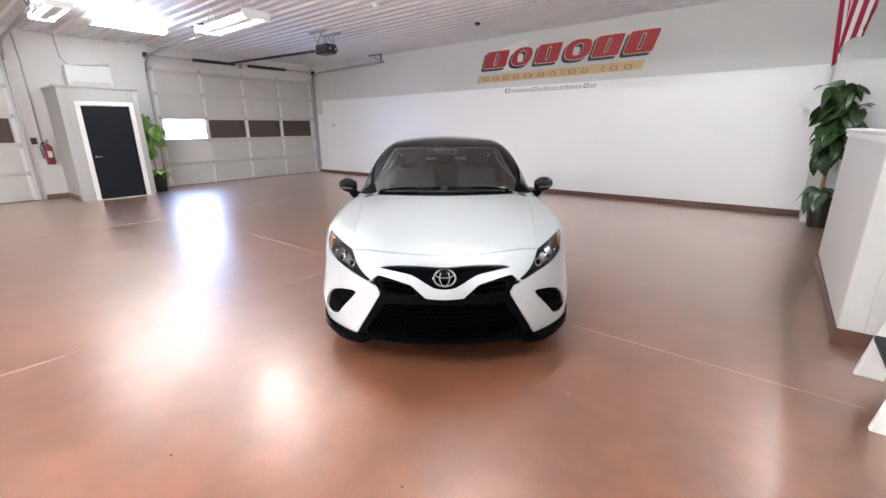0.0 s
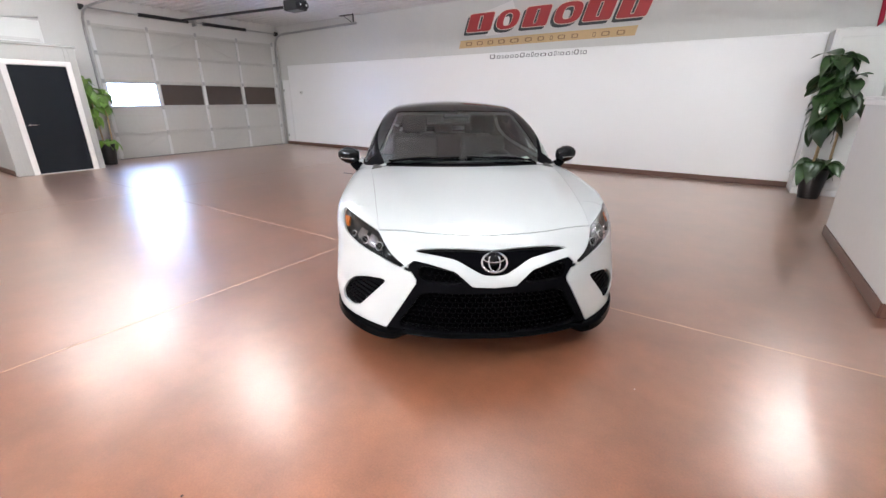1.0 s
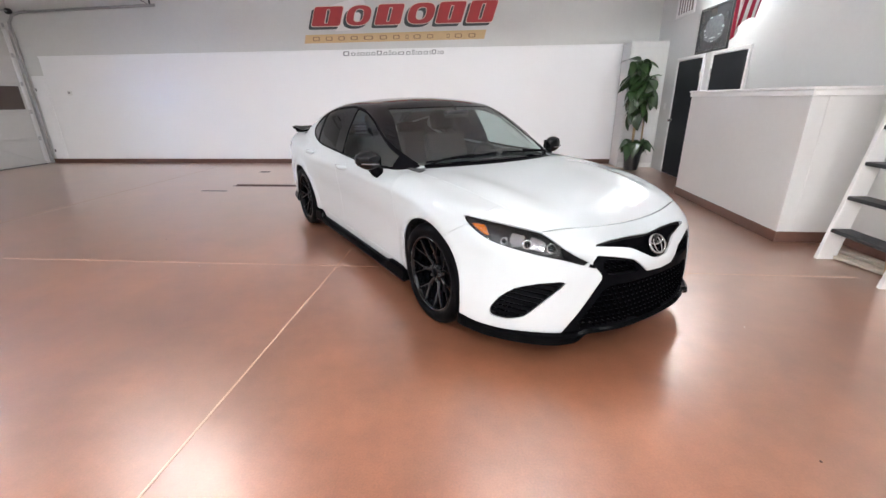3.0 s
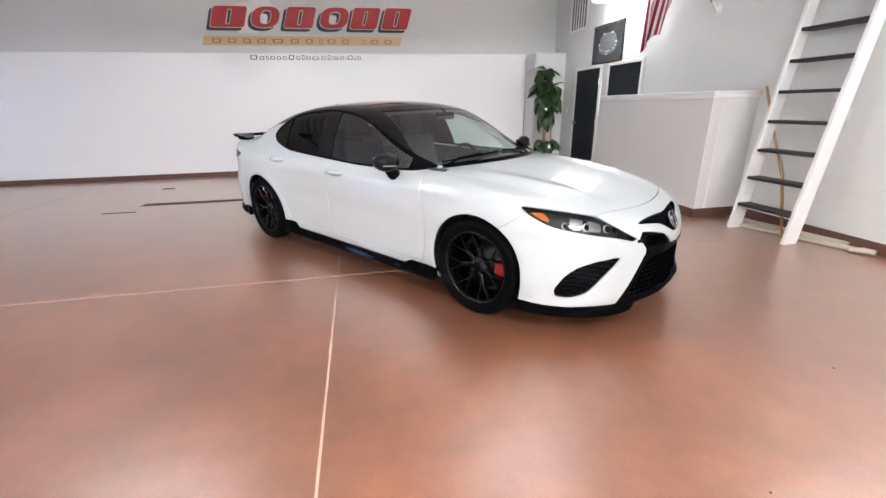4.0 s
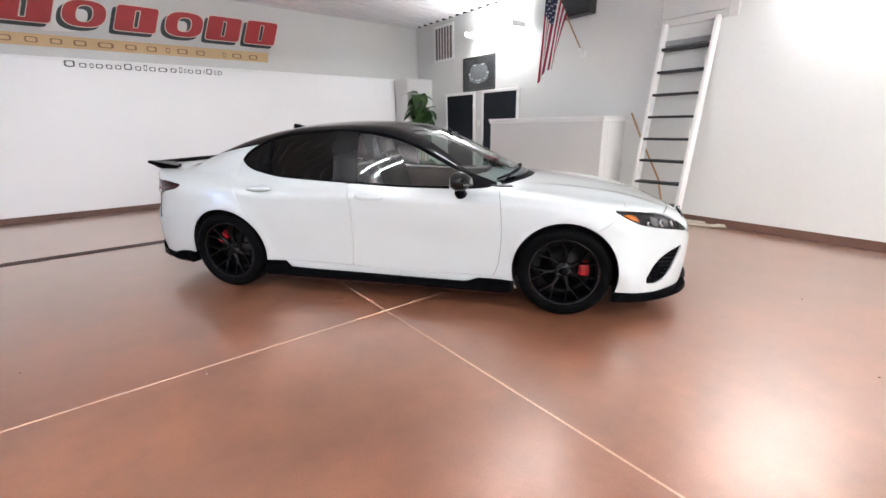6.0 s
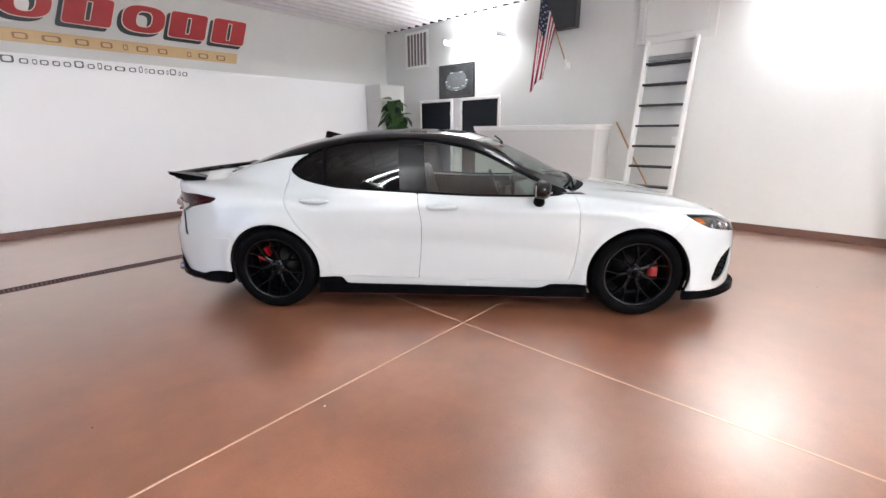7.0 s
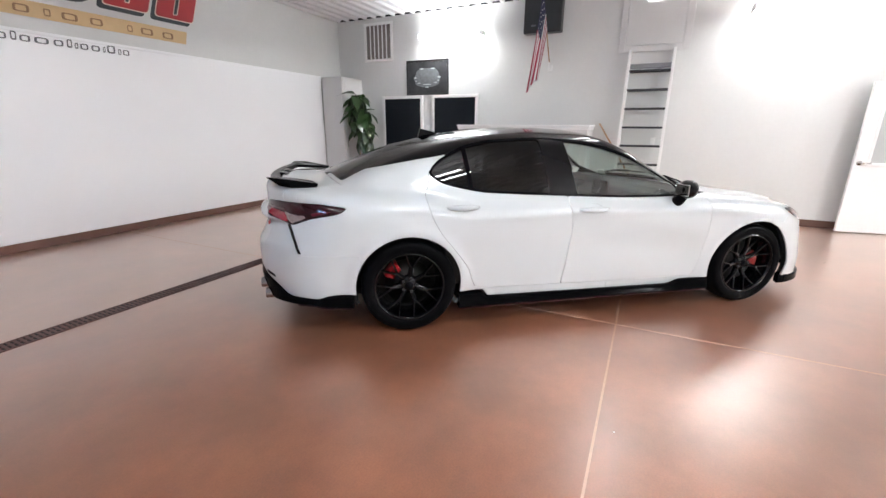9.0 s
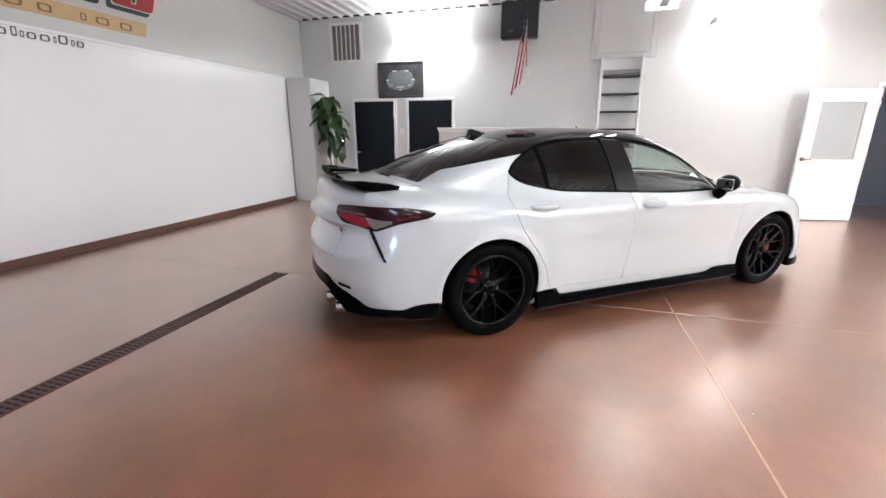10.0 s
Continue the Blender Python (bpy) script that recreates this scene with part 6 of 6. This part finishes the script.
bm = rod([(WEST + .03, 2.06, .95), (WEST + .03, 2.06, 3.0), (WEST + .03, 2.02, TOP - .03)], .013, 8)
tagged(part("conduit", bm, STEEL, smooth=True), "thin grey conduit up the wall to the ceiling", "conduit")
ctl = thing("door_control", pose(WEST, 1.93, 1.30), "small dark door control box beside the track", "control box")
part("case", box(.001, .06, -.05, .05, -.07, .07, .006), BLACK_PLASTIC, ctl)
part("button", rod([(.06, 0, .02), (.068, 0, .02)], .014, 12), RED_PAINT, ctl)
# small things under the ceiling and on the north wall
for x, y in ((-5.86, 5.73), (-5.25, 7.98)):
    det = thing("smoke_detector", pose(x, y, TOP - .028), "small round detector under the ceiling", "detector", "ceiling detectors")
    part("base", rod([(0, 0, -.001), (0, 0, -.03), (0, 0, -.045)], [.06, .06, .035], 18), WHITE_PLASTIC if y < 6 else BLACK_PLASTIC, det, "", True)
pl = thing("wall_plate", pose(-12.0, NORTH - .051, 1.62), "small white thermostat on the white panel", "thermostat")
part("plate", box(-.05, .05, -.03, -.001, -.05, .05, .006), WHITE_PLASTIC, pl)
part("dial", box(-.03, .03, -.034, -.03, -.01, .03, .002), shader("grey_dial", (.3, .3, .3), .4), pl)
bx = thing("panel_door", pose(-12.56, NORTH, 0), "narrow white service panel beside the garage track", "service panel")
part("leaf", box(-.33, -.01, -.045, -.001, .08, 2.0, .005), WHITE_WALL, bx)
for z in (.3, 1.7):
    part("latch", box(-.31, -.28, -.052, -.045, z - .03, z + .03, .003), BLACK_STEEL, bx)


# ---- potted plants ----
LEAF = shader("dark_green_leaf", (.022, .052, .014), .30, grain=.25, scale=9, coat=.2, vary=.35)
# brighter leaf green, with the window's daylight put into the colour
LEAF_DAYLIT = shader("daylit_green_leaf", (.16, .30, .05), .35, grain=.25, scale=9, coat=.2, vary=.3)
CANE = shader("tan_cane", (.42, .29, .15), .6, grain=.15, scale=30, bump=.15)
POT = shader("black_pot", (.012, .012, .013), .3, grain=.1)
SOIL = shader("potting_soil", (.03, .02, .014), .9, grain=.4, scale=60, bump=.4)


def leaf_mesh(length, width, droop, fold):
    bm = bmesh.new()
    n = 8
    rows = []
    for i in range(n + 1):
        t = i / n
        a = droop * t ** 1.3
        x = length * (t - .25 * t * t * droop * .6)
        z = length * (.28 * t * math.cos(a) - .62 * droop * t * t)
        w = width * (math.sin(math.pi * min(1, t ** .75)) ** .8 if 0 < t < 1 else 0) * .5 + .002
        rows.append([bm.verts.new((x, s * w, z + abs(s) * w * fold + .012 * math.sin(7 * t + s))) for s in (-1, -.5, 0, .5, 1)])
    for r0, r1 in zip(rows, rows[1:]):
        for k in range(4):
            bm.faces.new((r0[k], r1[k], r1[k + 1], r0[k + 1]))
    return bm


def plant(at, height, seed, leaf_mat, label, spread=1.0, lean=0.0):
    rnd = random.Random(seed)
    pl = thing("potted_plant", at, label, "plant", "potted plants")
    pot = bmesh.new()
    rod([(0, 0, 0), (0, 0, .02), (0, 0, .44), (0, 0, .45)], [.125, .13, .178, .178], 28, pot, caps=True)
    part("pot", pot, POT, pl, "black tapered pot", True)
    part("rim", rod([(0, 0, .43), (0, 0, .465)], .185, 28), POT, pl, "", True)
    part("soil", rod([(0, 0, .44), (0, 0, .452)], .165, 20), SOIL, pl)
    meshes = [mesh_of(leaf_mesh(l, w, d, f), "leaf", leaf_mat, True) for l, w, d, f in ((.32, .17, .9, .3), (.28, .17, 1.25, .2), (.34, .18, .75, .35), (.25, .16, 1.0, .25))]
    for k, (dx, dy, h) in enumerate(((.0, .04, height * .98), (.11, -.08, height * .82), (-.12, -.04, height * .66))):
        tip = Vector((dx + lean * h + rnd.uniform(-.04, .04), dy + rnd.uniform(-.04, .04), h * .93))
        base = Vector((dx, dy, .44))
        part("cane", rod([base, base.lerp(tip, .5) + Vector((.012, -.01, 0)), tip], [.017, .015, .011], 9), CANE, pl, "tan cane stem", True)
        tiers = ((1.0, 17, .08), (.86, 13, .06), (.72, 9, .06)) if k == 0 else ((1.0, 13, .08), (.84, 9, .07), (.10, 7, .05)) if k == 1 else ((1.0, 13, .07), (.80, 8, .07), (.12, 6, .06))
        for frac, count, jit in tiers:
            for i in range(count):
                a = 2 * math.pi * (i + rnd.uniform(-.3, .3)) / count
                p = base.lerp(tip, min(1, frac + rnd.uniform(-jit, jit * .4)))
                lf = new("leaf", rnd.choice(meshes))
                lf.parent = pl
                s = spread * rnd.uniform(.75, 1.1)
                up = rnd.uniform(-5, 60) - (45 if frac == 1.0 and i % 5 == 0 else 0)
                lf.matrix_basis = Matrix.Translation(p) @ Matrix.Rotation(a, 4, "Z") @ Matrix.Rotation(radians(up), 4, "Y") @ Matrix.Rotation(radians(rnd.uniform(-25, 25)), 4, "X") @ Matrix.Scale(s, 4)
    return pl


plant(pose(.70, 8.56, 0, 0, 0, 40), 2.22, 3, LEAF, "tall dark green broad-leaved plant in a black pot", 1.3, -.03)
plant(pose(-12.30, 4.0, 0, 0, 0, 130), 2.0, 8, LEAF_DAYLIT, "tall green plant in a black pot by the garage door, daylight put into its leaf colour", .85)
